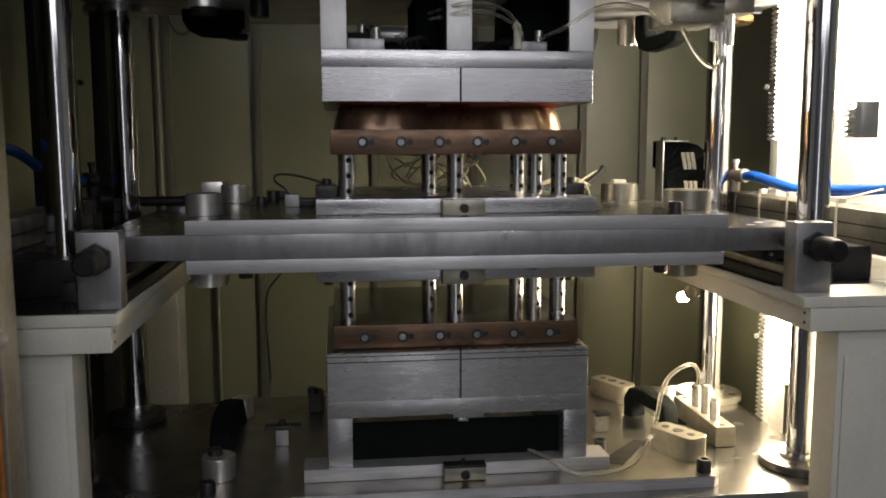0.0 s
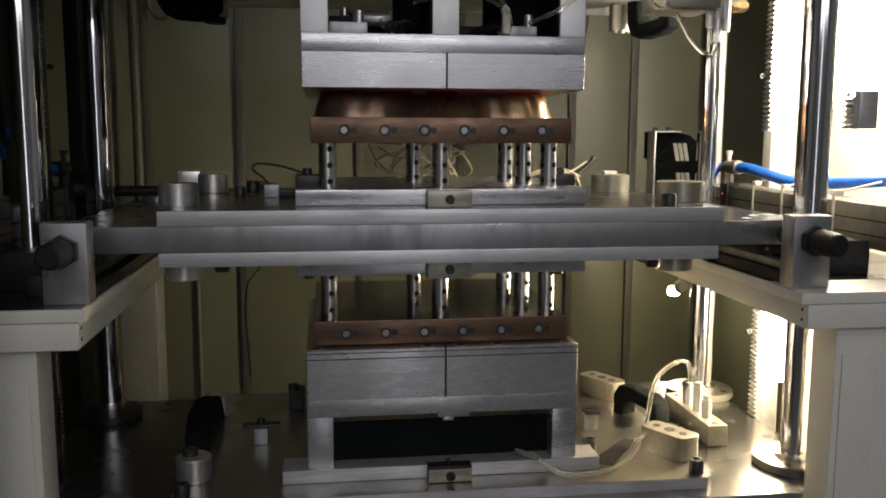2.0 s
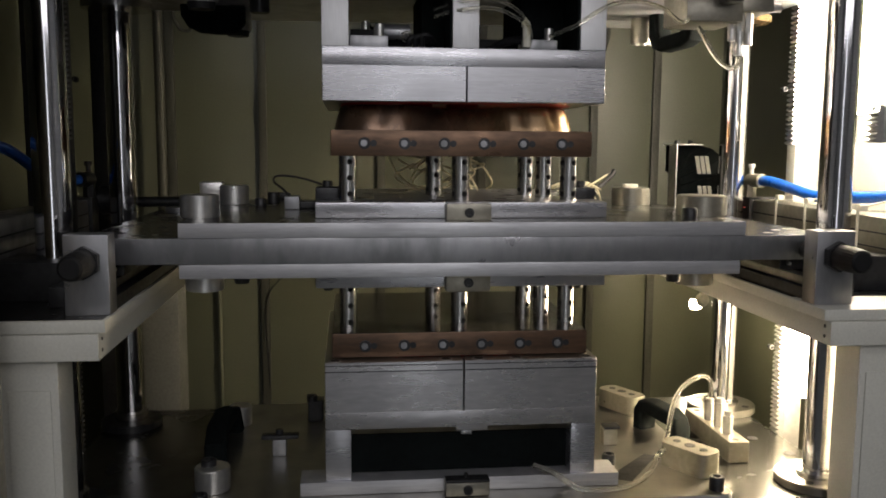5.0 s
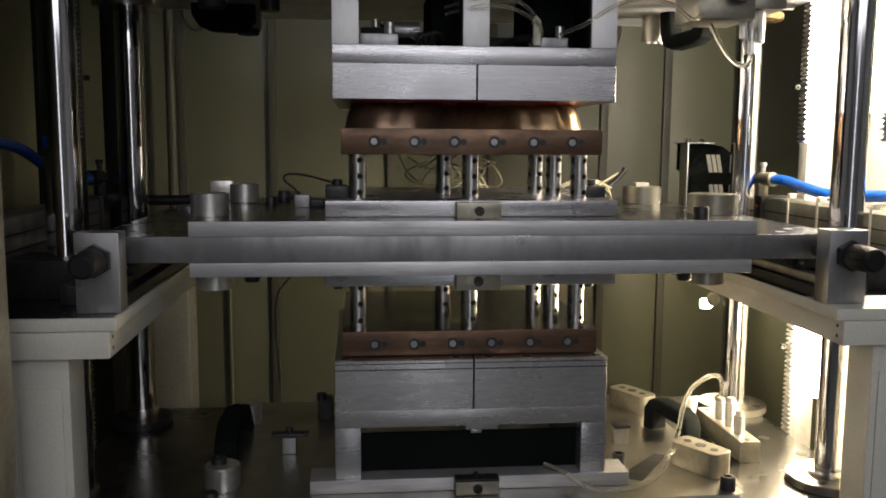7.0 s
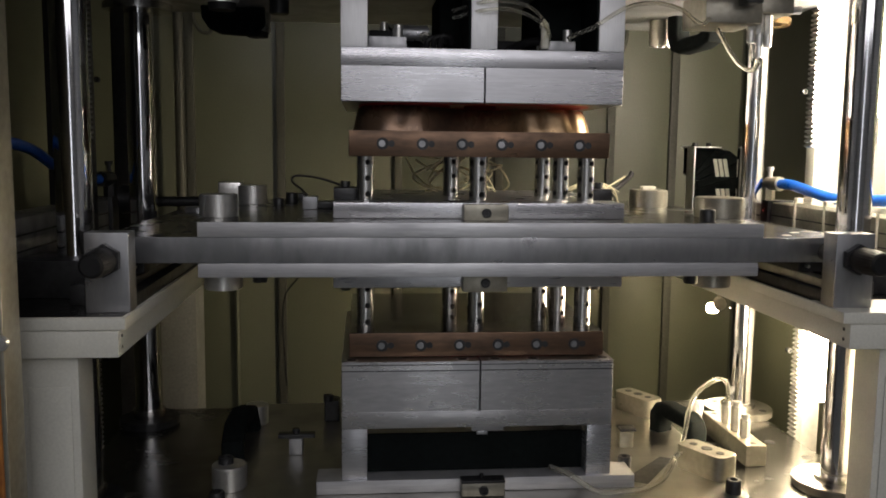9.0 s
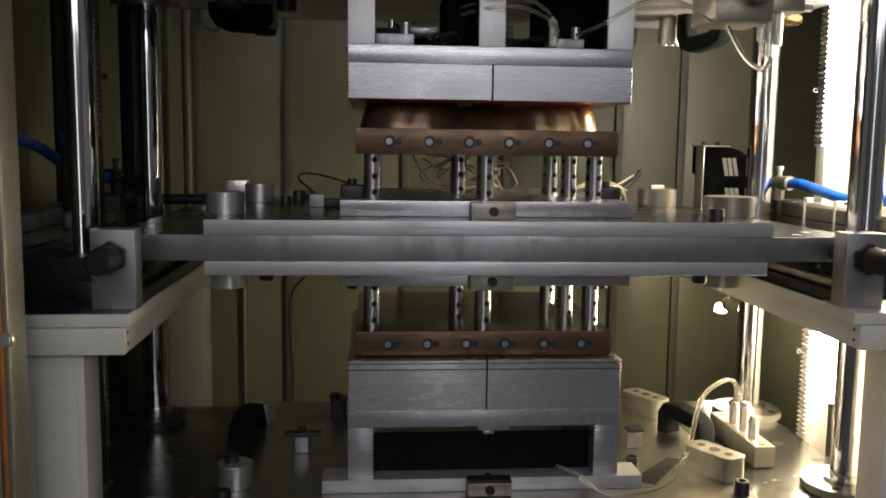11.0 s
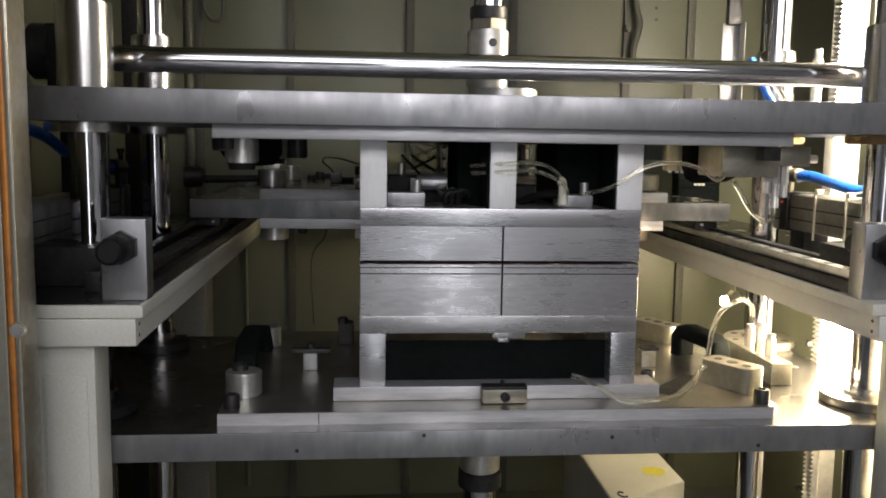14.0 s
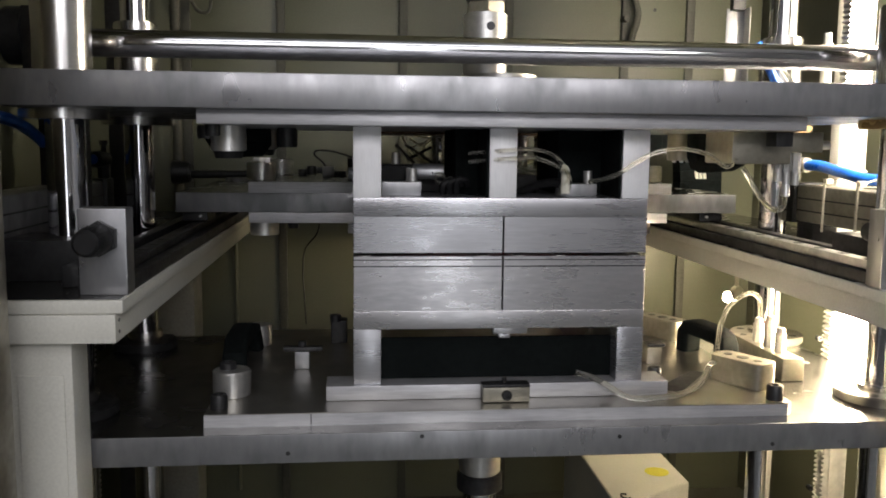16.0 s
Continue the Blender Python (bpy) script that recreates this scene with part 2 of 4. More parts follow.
def ring(cx, cy, z, hx, hy, r, n=8):
    return [(cx + x, cy + y, z) for x, y in rrect(hx, hy, r, n)]


def hose(points, r, seg=10, steps=8, bm=None):
    """A round tube along a smooth line through the points."""
    pts = [Vector(p) for p in points]
    line = []
    for i in range(len(pts) - 1):
        p0, p1, p2, p3 = pts[max(i - 1, 0)], pts[i], pts[i + 1], pts[min(i + 2, len(pts) - 1)]
        for k in range(steps):
            t = k / steps
            line.append(0.5 * (2 * p1 + (p2 - p0) * t + (2 * p0 - 5 * p1 + 4 * p2 - p3) * t * t + (3 * p1 - p0 - 3 * p2 + p3) * t ** 3))
    line.append(pts[-1])
    loops, side = [], None
    for i, p in enumerate(line):
        way = (line[min(i + 1, len(line) - 1)] - line[max(i - 1, 0)]).normalized()
        if side is None:
            side = way.orthogonal().normalized()
        side = (side - way * side.dot(way)).normalized()
        up = way.cross(side)
        loops.append([p + r * (side * math.cos(a) + up * math.sin(a)) for a in (2 * math.pi * k / seg for k in range(seg))])
    return loft(loops, bm)


def bolt_bm(p, r=0.009, h=0.014, axis=(0, 0, 1), bm=None):
    """A socket head cap screw: knurled head with a hexagonal recess."""
    bm = bm or bmesh.new()
    turn = Matrix.Translation(p) @ Vector(axis).to_track_quat("Z", "Y").to_matrix().to_4x4()
    n = 18
    prof = [(r, 0), (r, h * 0.86), (r * 0.88, h), (r * 0.52, h), (r * 0.5, h * 0.45)]
    loops = [[turn @ Vector((q * math.cos(2 * math.pi * k / n), q * math.sin(2 * math.pi * k / n), z)) for k in range(n)] for q, z in prof]
    return loft(loops, bm)


def drilled_bar(p, r, h, holes, turn=0.0, hole_r=0.0045, bm=None):
    """An upright round bar with rows of cross holes on four of its eight sides; slot 1 paints the holes' shade black.
    """
    bm = bm or bmesh.new()
    n = 8
    zs = sorted({0.0, h, *[z + s * hole_r * 1.2 for z in holes for s in (-1, 1)]})
    px, py, pz = p
    at = lambda k, z: Vector((px + r * math.cos(turn + 2 * math.pi * k / n), py + r * math.sin(turn + 2 * math.pi * k / n), pz + z))
    rows = [[bm.verts.new(at(k, z)) for k in range(n)] for z in zs]
    for i in range(len(zs) - 1):
        mid = (zs[i] + zs[i + 1]) / 2
        drilled = any(abs(mid - z) < hole_r * 0.5 for z in holes)
        for k in range(n):
            quad = [rows[i][k], rows[i][(k + 1) % n], rows[i + 1][(k + 1) % n], rows[i + 1][k]]
            if not drilled or k % 2:
                bm.faces.new(quad)
                continue
            c = sum((v.co for v in quad), Vector()) / 4
            u = (quad[1].co - quad[0].co).normalized()
            w = Vector((0, 0, 1))
            inward = (Vector((px, py, c.z)) - c).normalized()
            rad = min(hole_r, (quad[1].co - quad[0].co).length * 0.46)
            oct1 = [bm.verts.new(c + rad * (u * math.cos(a) + w * math.sin(a) * hole_r / rad)) for a in (math.radians(225 + 45 * j) for j in range(8))]
            oct2 = [bm.verts.new(v.co + inward * r * 0.7) for v in oct1]
            for q in range(4):
                a, b = quad[q], quad[(q + 1) % 4]
                o = [oct1[(2 * q) % 8], oct1[(2 * q + 1) % 8], oct1[(2 * q + 2) % 8]]
                bm.faces.new((a, b, o[2], o[1], o[0]))
            for j in range(8):
                bm.faces.new((oct1[j], oct1[(j + 1) % 8], oct2[(j + 1) % 8], oct2[j])).material_index = 1
            bm.faces.new(oct2).material_index = 1
    bm.faces.new(rows[0][::-1])
    bm.faces.new(rows[-1])
    return bm


# ---- the cabinet and the room round it ----
YB = 1.5
solid("floor", box(-3.5, 3.5, -5.0, 2.0, -0.1, 0.0, 0), FLOOR, "grey workshop floor under the welding machine", "floor", "structure")
solid("ceiling", box(-3.5, 3.5, -5.0, 2.0, 3.6, 3.7, 0), PLASTER, "plain workshop ceiling above the machine", "ceiling", "structure")
solid("wall_south", box(-3.5, 3.5, -5.1, -5.0, 0.0, 3.6, 0), PLASTER, "plain workshop wall facing the machine", "wall", "structure")
solid("wall_west", box(-3.6, -3.5, -5.0, 2.0, 0.0, 3.6, 0), PLASTER, "plain workshop side wall", "wall", "structure")
solid("wall_east", box(3.5, 3.6, -5.0, 2.0, 0.0, 3.6, 0), PLASTER, "plain workshop side wall", "wall", "structure")
solid("wall_north", box(-3.5, 3.5, 2.0, 2.1, 0.0, 3.6, 0), PLASTER, "plain workshop wall behind the machine", "wall", "structure")

cabinet = thing("machine_cabinet", (0, YB, 0.0), "olive cream sheet steel cabinet round the welding press", "cabinet", kind="structure")
SEAMS = (-1.15, -0.79, -0.49, -0.09, 0.262, 0.66, 0.886, 1.15)
for a, b in zip(SEAMS, SEAMS[1:]):
    part("back_panel", box(a + 0.006, b - 0.006, YB, YB + 0.02, 0.0, 2.4, 0.003), OLIVE, cabinet)
for s in SEAMS[1:-1]:
    part("seam_channel", box(s - 0.014, s + 0.014, YB - 0.016, YB - 0.001, 0.0, 2.4, 0.003), OLIVE_DARK, cabinet, "dark shadowed joint channel")
for x, z in ((0.761, 1.785), (0.763, 1.746)):
    part("rivet_hole", cyl((x, YB - 0.0012, z), (x, YB + 0.001, z), 0.006, seg=12), BLACK, cabinet)
part("side_panel", box(1.15, 1.17, -0.10, YB + 0.02, 0.0, 2.4, 0.003), OLIVE, cabinet)
part("side_panel", box(-1.17, -1.15, -0.30, YB + 0.02, 0.0, 2.4, 0.003), OLIVE, cabinet)
part("top_panel", box(-1.17, 1.17, -0.30, YB + 0.02, 2.4, 2.42, 0.003), OLIVE, cabinet)
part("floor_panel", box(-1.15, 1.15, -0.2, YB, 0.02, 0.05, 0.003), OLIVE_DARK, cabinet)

door_frame = thing("cabinet_door_frame", (-0.75, -0.345, 0.0), "brushed stainless cabinet door post with an orange seal", "door frame", kind="structure")
part("post", box(-0.6935, -0.6860, -0.36, -0.30, 0.0, 2.4, 0.003), BEIGE, door_frame)
part("door_leaf", box(-1.17, -0.7030, -0.36, -0.30, 0.0, 2.4, 0.003), BEIGE, door_frame)
part("seal", cyl((-0.6983, -0.352, 0.0), (-0.6983, -0.352, 2.4), 0.006, seg=12), COPPER_PIPE, door_frame, "orange brown seal strip")
part("screw", cyl((-0.6885, -0.36, 1.064), (-0.6885, -0.367, 1.064), 0.012, 0.008, seg=20, bevel=0.002), PIN, door_frame)

def column_x(s, y):
    """Where a guide column stands across the machine."""
    return s * (0.722 if s > 0 and y > 0.1 else 0.71)


# ---- side beams, posts, stops, guide rails, columns (mirrored left and right) ----
for s in (-1, 1):
    def bx(x0, x1, *r, s=s):
        return box(min(s * x0, s * x1), max(s * x0, s * x1), *r)
    beam = thing("side_beam", (s * 0.75, 0.5, 0.0), "cream painted steel side beam on a box post", "beam", "side beams")
    body = part("beam_body", bx(0.5786, 1.0, -0.2127, 1.38, 1.006, 1.047, 0.003), CREAM, beam)
    part("top_plate", bx(0.569, 1.0, -0.208, 1.38, 1.0475, 1.067, 0.003), CREAM, beam)
    part("oily_top", bx(0.575, 0.999, -0.202 if s < 0 else -0.09, 1.379, 1.067, 1.06715, 0), DARK_TOP, beam, "dark oily top face")
    part("post", bx(0.645, 0.95, -0.192, -0.118, 0.0, 1.0055, 0.006), CREAM, beam)
    part("front_plate", bx(0.657, 0.72, -0.195, -0.1925, 0.0, 0.957, 0.001), CREAM, beam)
    if s < 0:
        part("rear_post", bx(0.738, 0.850, 1.24, 1.38, 0.0, 1.0055, 0.006), GREY, beam)
        # the shade beneath the left beam, put in as a black sheet
        part("dark_sheet", bx(0.8505, 0.98, 1.25, 1.256, 0.0, 1.0055, 0.001), BLACK, beam, "dark sheet put in as the shade under the beam")
    for z in (1.020, 1.037):
        part("tapped_hole", cyl((s * 0.5784, -0.195, z), (s * 0.5775, -0.195, z), 0.003, seg=12), BLACK, beam)
    rail = thing("guide_rail", (s * 0.62, 0.55, 1.067), "dark steel linear guide rail bolted on the side beam", "rail", "guide rails")
    part("rail_base", bx(0.582 if s > 0 else 0.575, 0.632 if s > 0 else 0.655, -0.125, 1.36, 1.0672, 1.088, 0.002), BLACK, rail)
    # head tone carries the light: bright on the lamp side, black on the left
    part("rail_head", bx(0.594, 0.622, -0.122, 1.36, 1.0883, 1.104, 0.003), PIN if s > 0 else BLACK, rail)
    for i in range(18):
        y = -0.08 + i * 0.08
        part("bolt_hole", cyl((s * 0.608, y, 1.1036), (s * 0.608, y, 1.1046), 0.0105, seg=14), BLACK, rail)
    part("cover_strip", bx(0.66, 0.685, -0.10, 1.36, 1.0672, 1.100, 0.003), BLACK, rail)
    stop = thing("stop_block", (s * 0.605, -0.15, 1.067), "grey steel end stop with a black shock absorber", "stop block", "end stops")
    part("block", bx(0.571, 0.638, -0.17, -0.128, 1.0672, 1.192, 0.002), STEEL, stop)
    nutbm = cyl((s * 0.606, -0.1705, 1.150), (s * 0.606, -0.186, 1.150), 0.026, seg=6, bevel=0.002)
    part("lock_nut", nutbm, BLACK, stop)
    kn = bmesh.new()
    n = 48
    loops = []
    for y, r in ((-0.186, 0.019), (-0.19, 0.021), (-0.225, 0.0205), (-0.243, 0.018), (-0.246, 0.014)):
        loops.append([(s * 0.606 + (r + (0.0007 if k % 2 else 0)) * math.cos(2 * math.pi * k / n), y, 1.150 + (r + (0.0007 if k % 2 else 0)) * math.sin(2 * math.pi * k / n)) for k in range(n)])
    part("absorber_cap", loft(loops, kn), RUBBER, stop)
    part("absorber_body", cyl((s * 0.606, -0.128, 1.150), (s * 0.606, -0.075, 1.150), 0.016, seg=20), BLACK, stop)
    for cy in (0.022, 0.50):
        col = thing("guide_column", (column_x(s, cy), cy, 0.05), "polished chrome guide column of the press", "column", "guide columns")
        part("shaft", cyl((column_x(s, cy), cy, 0.05), (column_x(s, cy), cy, 2.4), 0.0305, seg=48), CHROME, col)
        part("foot", bx(0.64, 0.80, cy - 0.06, cy + 0.075, 1.0672, 1.132, 0.003) if cy < 0.1 else cyl((column_x(s, cy), cy, 1.0672), (column_x(s, cy), cy, 1.078), 0.05, seg=32), BLACK if cy < 0.1 else STEEL, col)
    for name, x0, x1, y in (("rack_post", 0.775, 0.86, 0.335), ("rack_post", 0.80, 0.855, 0.80)) if s < 0 else (("lamp_post", 0.985, 1.06, 0.69),):
        post = thing(name, (s * 0.81, y, 1.067), "black steel upright carrying the gear rack" if s < 0 else "cream steel upright beside the lamps", "upright", "uprights")
        part("bar", bx(x0, x1, y, y + 0.045, 1.0672, 2.4, 0.003), BLACK if s < 0 else CREAM, post)


def rack(x, y, z0, z1, s, w=0.05, pitch=0.0105, tooth=0.007):
    """A gear rack: one bar whose inner edge is cut into teeth."""
    bm = bmesh.new()
    n = int((z1 - z0) / pitch)
    prof = []
    for i in range(n):
        z = z0 + i * pitch
        prof += [(0.0, z), (tooth, z + pitch * 0.3), (tooth, z + pitch * 0.55), (0.0, z + pitch * 0.85)]
    outline = [(x - s * (o), z) for o, z in prof] + [(x + s * w, z1), (x + s * w, z0)]
    a = [bm.verts.new((px, y, pz)) for px, pz in outline]
    b = [bm.verts.new((px, y + 0.03, pz)) for px, pz in outline]
    m = len(outline)
    for i in range(m):
        j = (i + 1) % m
        bm.faces.new((a[i], a[j], b[j], b[i]))
    back = [(bm.verts.new((x + s * 0.0, yy, z0)), bm.verts.new((x + s * w, yy, z0)), bm.verts.new((x + s * w, yy, z1)), bm.verts.new((x, yy, z1))) for yy in (y + 0.001, y + 0.029)]
    for q in back:
        bm.faces.new(q)
    for i in range(n):
        for ring_ in (a, b):
            bm.faces.new(ring_[4 * i:4 * i + 4])
    return bm


for s in (-1, 1):
    # the third rack is cut short where lamp glare would wash it out
    for x, y, z0, z1 in ((0.772, 0.30, 1.335, 2.35), (0.772, 0.30, 0.10, 0.985), (0.810, 0.055, 1.340, 1.412))[:2 if s < 0 else 3]:
        gr = thing("gear_rack", (s * x, y, z0), "straight steel gear rack with fine teeth", "gear rack", "gear racks")
        part("toothed_edge", rack(s * x, y, z0, z1, s, 0.012), STEEL if s < 0 else PIN, gr, smooth=None)
        part("bar", box(min(s * (x + 0.0125), s * (x + 0.05)), max(s * (x + 0.0125), s * (x + 0.05)), y, y + 0.03, z0, z1, 0.001), STEEL if s < 0 else PIN, gr)
        for k in range(3 if z1 - z0 > 0.2 else 0):
            zb = z0 + (z1 - z0) * (0.12 + 0.38 * k)
            part("fixing_bolt", bolt_bm((s * (x - 0.022), y + 0.02, zb), 0.006, 0.012, (0, -1, 0)), RUBBER, gr)

# the first two tubes are drawn thick, standing in for lamp glare
for x, y, z0, z1, r, mat in ((0.855, 0.20, 1.40, 1.70, 0.036, TUBE_GLOW), (0.765, 0.20, 0.80, 0.965, 0.031, LOW_GLOW), (0.897, 1.10, 0.815, 0.842, 0.018, REAR_GLOW)):
    lamp = thing("work_lamp", (x, y, z0), "glowing white work lamp inside the cabinet", "lamp", "cabinet lamps")
    part("tube", cyl((x, y, z0), (x, y, z1), r, seg=20, bevel=0.004), mat, lamp)
    if r < 0.02:
        hood = part("hood", cyl((x + 0.014, y - 0.040, z1 + 0.008), (x + 0.010, y - 0.022, z1 + 0.004), 0.017, 0.023, seg=24, bevel=0.002), BEIGE, lamp, "small grey lamp hood")
        part("stem", cyl((x + 0.010, y - 0.026, z1 + 0.020), (x + 0.010, y - 0.020, 1.005), 0.006, seg=12), BEIGE, lamp)
        continue
    part("holder", box(x - 0.016, x + 0.016, y - 0.016, y + 0.016, z1 + 0.0005, z1 + 0.05, 0.003), CREAM, lamp)
# cream reflector, added so that the white glare round the lamps spreads
part("lamp_panel", box(1.07, 1.09, 0.10, 0.60, 0.05, 2.4, 0.003), CREAM, cabinet, "added cream reflector behind the lamps, for their glare")

# ---- lower press ----
LOWER, UPPER, CARRIED = [], [], []
lower = thing("lower_press", (0, 0.25, 0.63), "steel lower press platen with aluminium base plate and fittings", "press platen")
LOWER.append(lower)
ZP, ZB, ZQ = 0.676, 0.697, 0.722      # platen top, base plate top, mould foot top
part("platen", box(-0.77, 0.77, -0.11, 0.61, 0.629, ZP - 0.0003, 0.002), STEEL, lower)
part("oiled_top", box(-0.769, 0.769, -0.1085, 0.609, ZP - 0.0003, ZP - 0.00005, 0), DARK_TOP, lower, "top face darkened for the dark wall it mirrors")
def chamfered(i, z0, z1):
    """The base plate's outline with its cut corner, drawn in by i."""
    return loft([[(x, y, z) for x, y in ((-0.487 + i, -0.070 + i), (0.484, -0.070 + i), (0.497 - i, -0.057), (0.497 - i, 0.57 - i), (-0.487 + i, 0.57 - i))] for z in (z0, z1)])


bp = part("base_plate", chamfered(0.0, ZP, ZB - 0.0014), ALU_PLATE, lower, "aluminium base plate")
part("ground_top", chamfered(0.001, ZB - 0.0014, ZB - 0.0002), PLATE_TOP, bp, "bright ground top face")
for x in (-0.318,):
    part("plate_seam", box(x - 0.0008, x + 0.0008, -0.0704, -0.068, ZP + 0.001, ZB - 0.002, 0), BLACK, bp, "fine dark joint")
for x, z in ((-0.142, 0.668), (-0.352, 0.645), (0.18, 0.660), (0.44, 0.641)):
    part("tapped_hole", cyl((x, -0.1095, z), (x, -0.1104, z), 0.0035, seg=12), BLACK, lower)
ram = part("ram_coupling", cyl((0.004, 0.25, 0.468), (0.004, 0.25, 0.629), 0.042, seg=40, bevel=0.003), PIN, lower, "turned steel ram coupling")
part("ram_collar", cyl((0.004, 0.25, 0.432), (0.004, 0.25, 0.4675), 0.046, seg=40, bevel=0.002), BLACK, ram)
part("ram_rod", cyl((0.004, 0.25, 0.05), (0.004, 0.25, 0.4315), 0.034, seg=40), CHROME, ram)
for s in (-1, 1):
    for cy in (0.022, 0.50):
        fl = part("column_flange", cyl((column_x(s, cy), cy, ZP), (column_x(s, cy), cy, ZP + 0.017), 0.082 if s > 0 else 0.068, seg=48, bevel=0.002), PLATE_TOP if s > 0 else BLACK, lower)
        part("bush", cyl((column_x(s, cy), cy, ZP + 0.017), (column_x(s, cy), cy, ZP + 0.026 if s > 0 else ZP + 0.038), 0.042 if s > 0 else 0.037, seg=40, bevel=0.002), TURNED, fl)
        for k in range(4):
            a = math.pi / 4 + k * math.pi / 2
            part("counterbore", cyl((column_x(s, cy) + 0.062 * math.cos(a), cy + 0.062 * math.sin(a), ZP + 0.0168), (column_x(s, cy) + 0.062 * math.cos(a), cy + 0.062 * math.sin(a), ZP + 0.0176), 0.009, seg=16), BLACK, fl)


def round_stop(parent, x, y, z, r=0.034, h=0.044, up=1, mat=None):
    bm = cyl((x, y, min(z, z + up * h)), (x, y, max(z, z + up * h)), r, seg=40, bevel=0.002)
    o = part("round_stop", bm, mat or PIN, parent, "turned steel stop boss")
    return o


def oblong_block(parent, x, y, z, turn, up=1, lx=0.098, ly=0.055, h=0.044):
    m = Matrix.Translation((x, y, 0)) @ Matrix.Rotation(radians(turn), 4, "Z")
    lo, hi = min(z, z + up * h), max(z, z + up * h)
    o = part("stop_lug", loft([[m @ Vector(p) for p in ring(0, 0, zz, lx / 2 - i, ly / 2 - i, 0.016, 6)] for zz, i in ((lo, 0.001), (lo + 0.001, 0), (hi - 0.001, 0), (hi, 0.001))]), BEIGE, parent, "oblong stop lug with three counterbores")
    for dx, r in ((-0.032, 0.008), (0.0, 0.011), (0.032, 0.008)):
        c = m @ Vector((dx, 0, 0))
        zt = z + up * h
        part("counterbore", cyl((c.x, c.y, zt - 0.0003), (c.x, c.y, zt + up * 0.0007), r, seg=18), BLACK, o)
    return o


def handle(parent, pts, w=0.020, label="black plastic pull handle"):
    """A bow handle: two feet and a flat grip with rounded edges."""
    p = [Vector(q) for q in pts]
    loops = []
    for i, q in enumerate(p):
        way = (p[min(i + 1, len(p) - 1)] - p[max(i - 1, 0)]).normalized()
        side = way.cross(Vector((0, 0, 1)))
        if side.length < 0.05:
            side = (p[-1] - p[0]).cross(Vector((0, 0, 1)))
        side.normalize()
        nrm = way.cross(side).normalized()
        loops.append([q + side * a + nrm * b for a, b in rrect(w, 0.016, 0.008, 4)])
    return part("handle", loft(loops), VOID, parent, label)


# right-hand fittings on the base plate
oblong_block(lower, 0.461, 0.060, ZB, -60, 1, 0.112, 0.056, 0.048)
oblong_block(lower, 0.450, 0.455, ZB, -62, 1, 0.115, 0.055)
part("clamp_bolt", bolt_bm((0.472, -0.045, ZB), 0.014, 0.026), BLACK, lower)
part("clamp_bolt", bolt_bm((-0.468, -0.036, ZB), 0.014, 0.024), BLACK, lower)
handle(lower, [(0.460, 0.320, ZB), (0.460, 0.319, ZB + 0.040), (0.463, 0.312, ZB + 0.052), (0.470, 0.300, ZB + 0.054), (0.497, 0.245, ZB + 0.046), (0.503, 0.233, ZB + 0.038), (0.504, 0.229, ZB + 0.028), (0.504, 0.228, ZB)], 0.023)
slot = loft([[(0.359 + u * 0.052 + w * 0.020, 0.081 + u * 0.062 - w * 0.012, z) for u, w in ((-1, -1), (1, -0.55), (1, 0.55), (-1, 1))] for z in (ZB - 0.0008, ZB + 0.0004)])
part("slot", slot, BLACK, bp, "dark milled slot")
box1 = part("sensor_block", box(0.331, 0.361, 0.205, 0.235, ZB, ZB + 0.034, 0.002), BEIGE, lower, "small square locating block")
part("sensor_top", box(0.333, 0.368, 0.207, 0.240, ZB + 0.0342, ZB + 0.040, 0.002), BLACK, box1)
part("cap_screw", bolt_bm((0.309, 0.10, ZB), 0.013, 0.022), BLACK, lower)
manifold = part("air_manifold", box(0.578, 0.622, 0.135, 0.375, ZP, ZP + 0.045, 0.002), BEIGE, lower, "anodised air manifold block")
for y, h in ((0.19, 0.040), (0.235, 0.055), (0.285, 0.040)):
    fit = part("hose_fitting", cyl((0.598, y, ZP + 0.0452), (0.598, y, ZP + 0.045 + h), 0.011, seg=6, bevel=0.001), PIN, manifold)
    part("collar", cyl((0.598, y, ZP + 0.045 + h), (0.598, y, ZP + 0.055 + h), 0.0085, seg=20, bevel=0.001), PIN, manifold)
for y in (0.15, 0.355):
    part("counterbore", cyl((0.598, y, ZP + 0.0448), (0.598, y, ZP + 0.0456), 0.007, seg=16), BLACK, manifold)
for x, y in ((0.70, 0.28), (0.735, 0.18), (0.71, 0.12), (0.66, 0.40)):
    part("platen_hole", cyl((x, y, ZP - 0.0005), (x, y, ZP + 0.0006), 0.012, seg=20), BLACK, lower)
part("air_hose", hose([(0.598, 0.285, ZP + 0.09), (0.597, 0.28, ZP + 0.120), (0.585, 0.27, ZP + 0.145), (0.554, 0.25, ZP + 0.154), (0.509, 0.23, ZP + 0.136), (0.479, 0.20, ZP + 0.106), (0.452, 0.15, ZP + 0.080), (0.415, 0.075, ZP + 0.060), (0.384, 0.025, ZB + 0.044), (0.356, 0.000, ZB + 0.016), (0.317, -0.024, ZB + 0.007), (0.27, -0.038, ZB + 0.0055), (0.217, -0.035, ZB + 0.0055), (0.169, -0.011, ZQ + 0.0055), (0.135, 0.006, ZQ + 0.014)], 0.0052), CLEAR, lower, "clear plastic air hose")
# left-hand fittings
round_stop(lower, -0.458, 0.045, ZB, 0.032, 0.044)
round_stop(lower, -0.452, 0.42, ZB, 0.026, 0.044)
part("cap_screw", bolt_bm((-0.465, 0.05, ZB + 0.044), 0.014, 0.012), BLACK, lower)
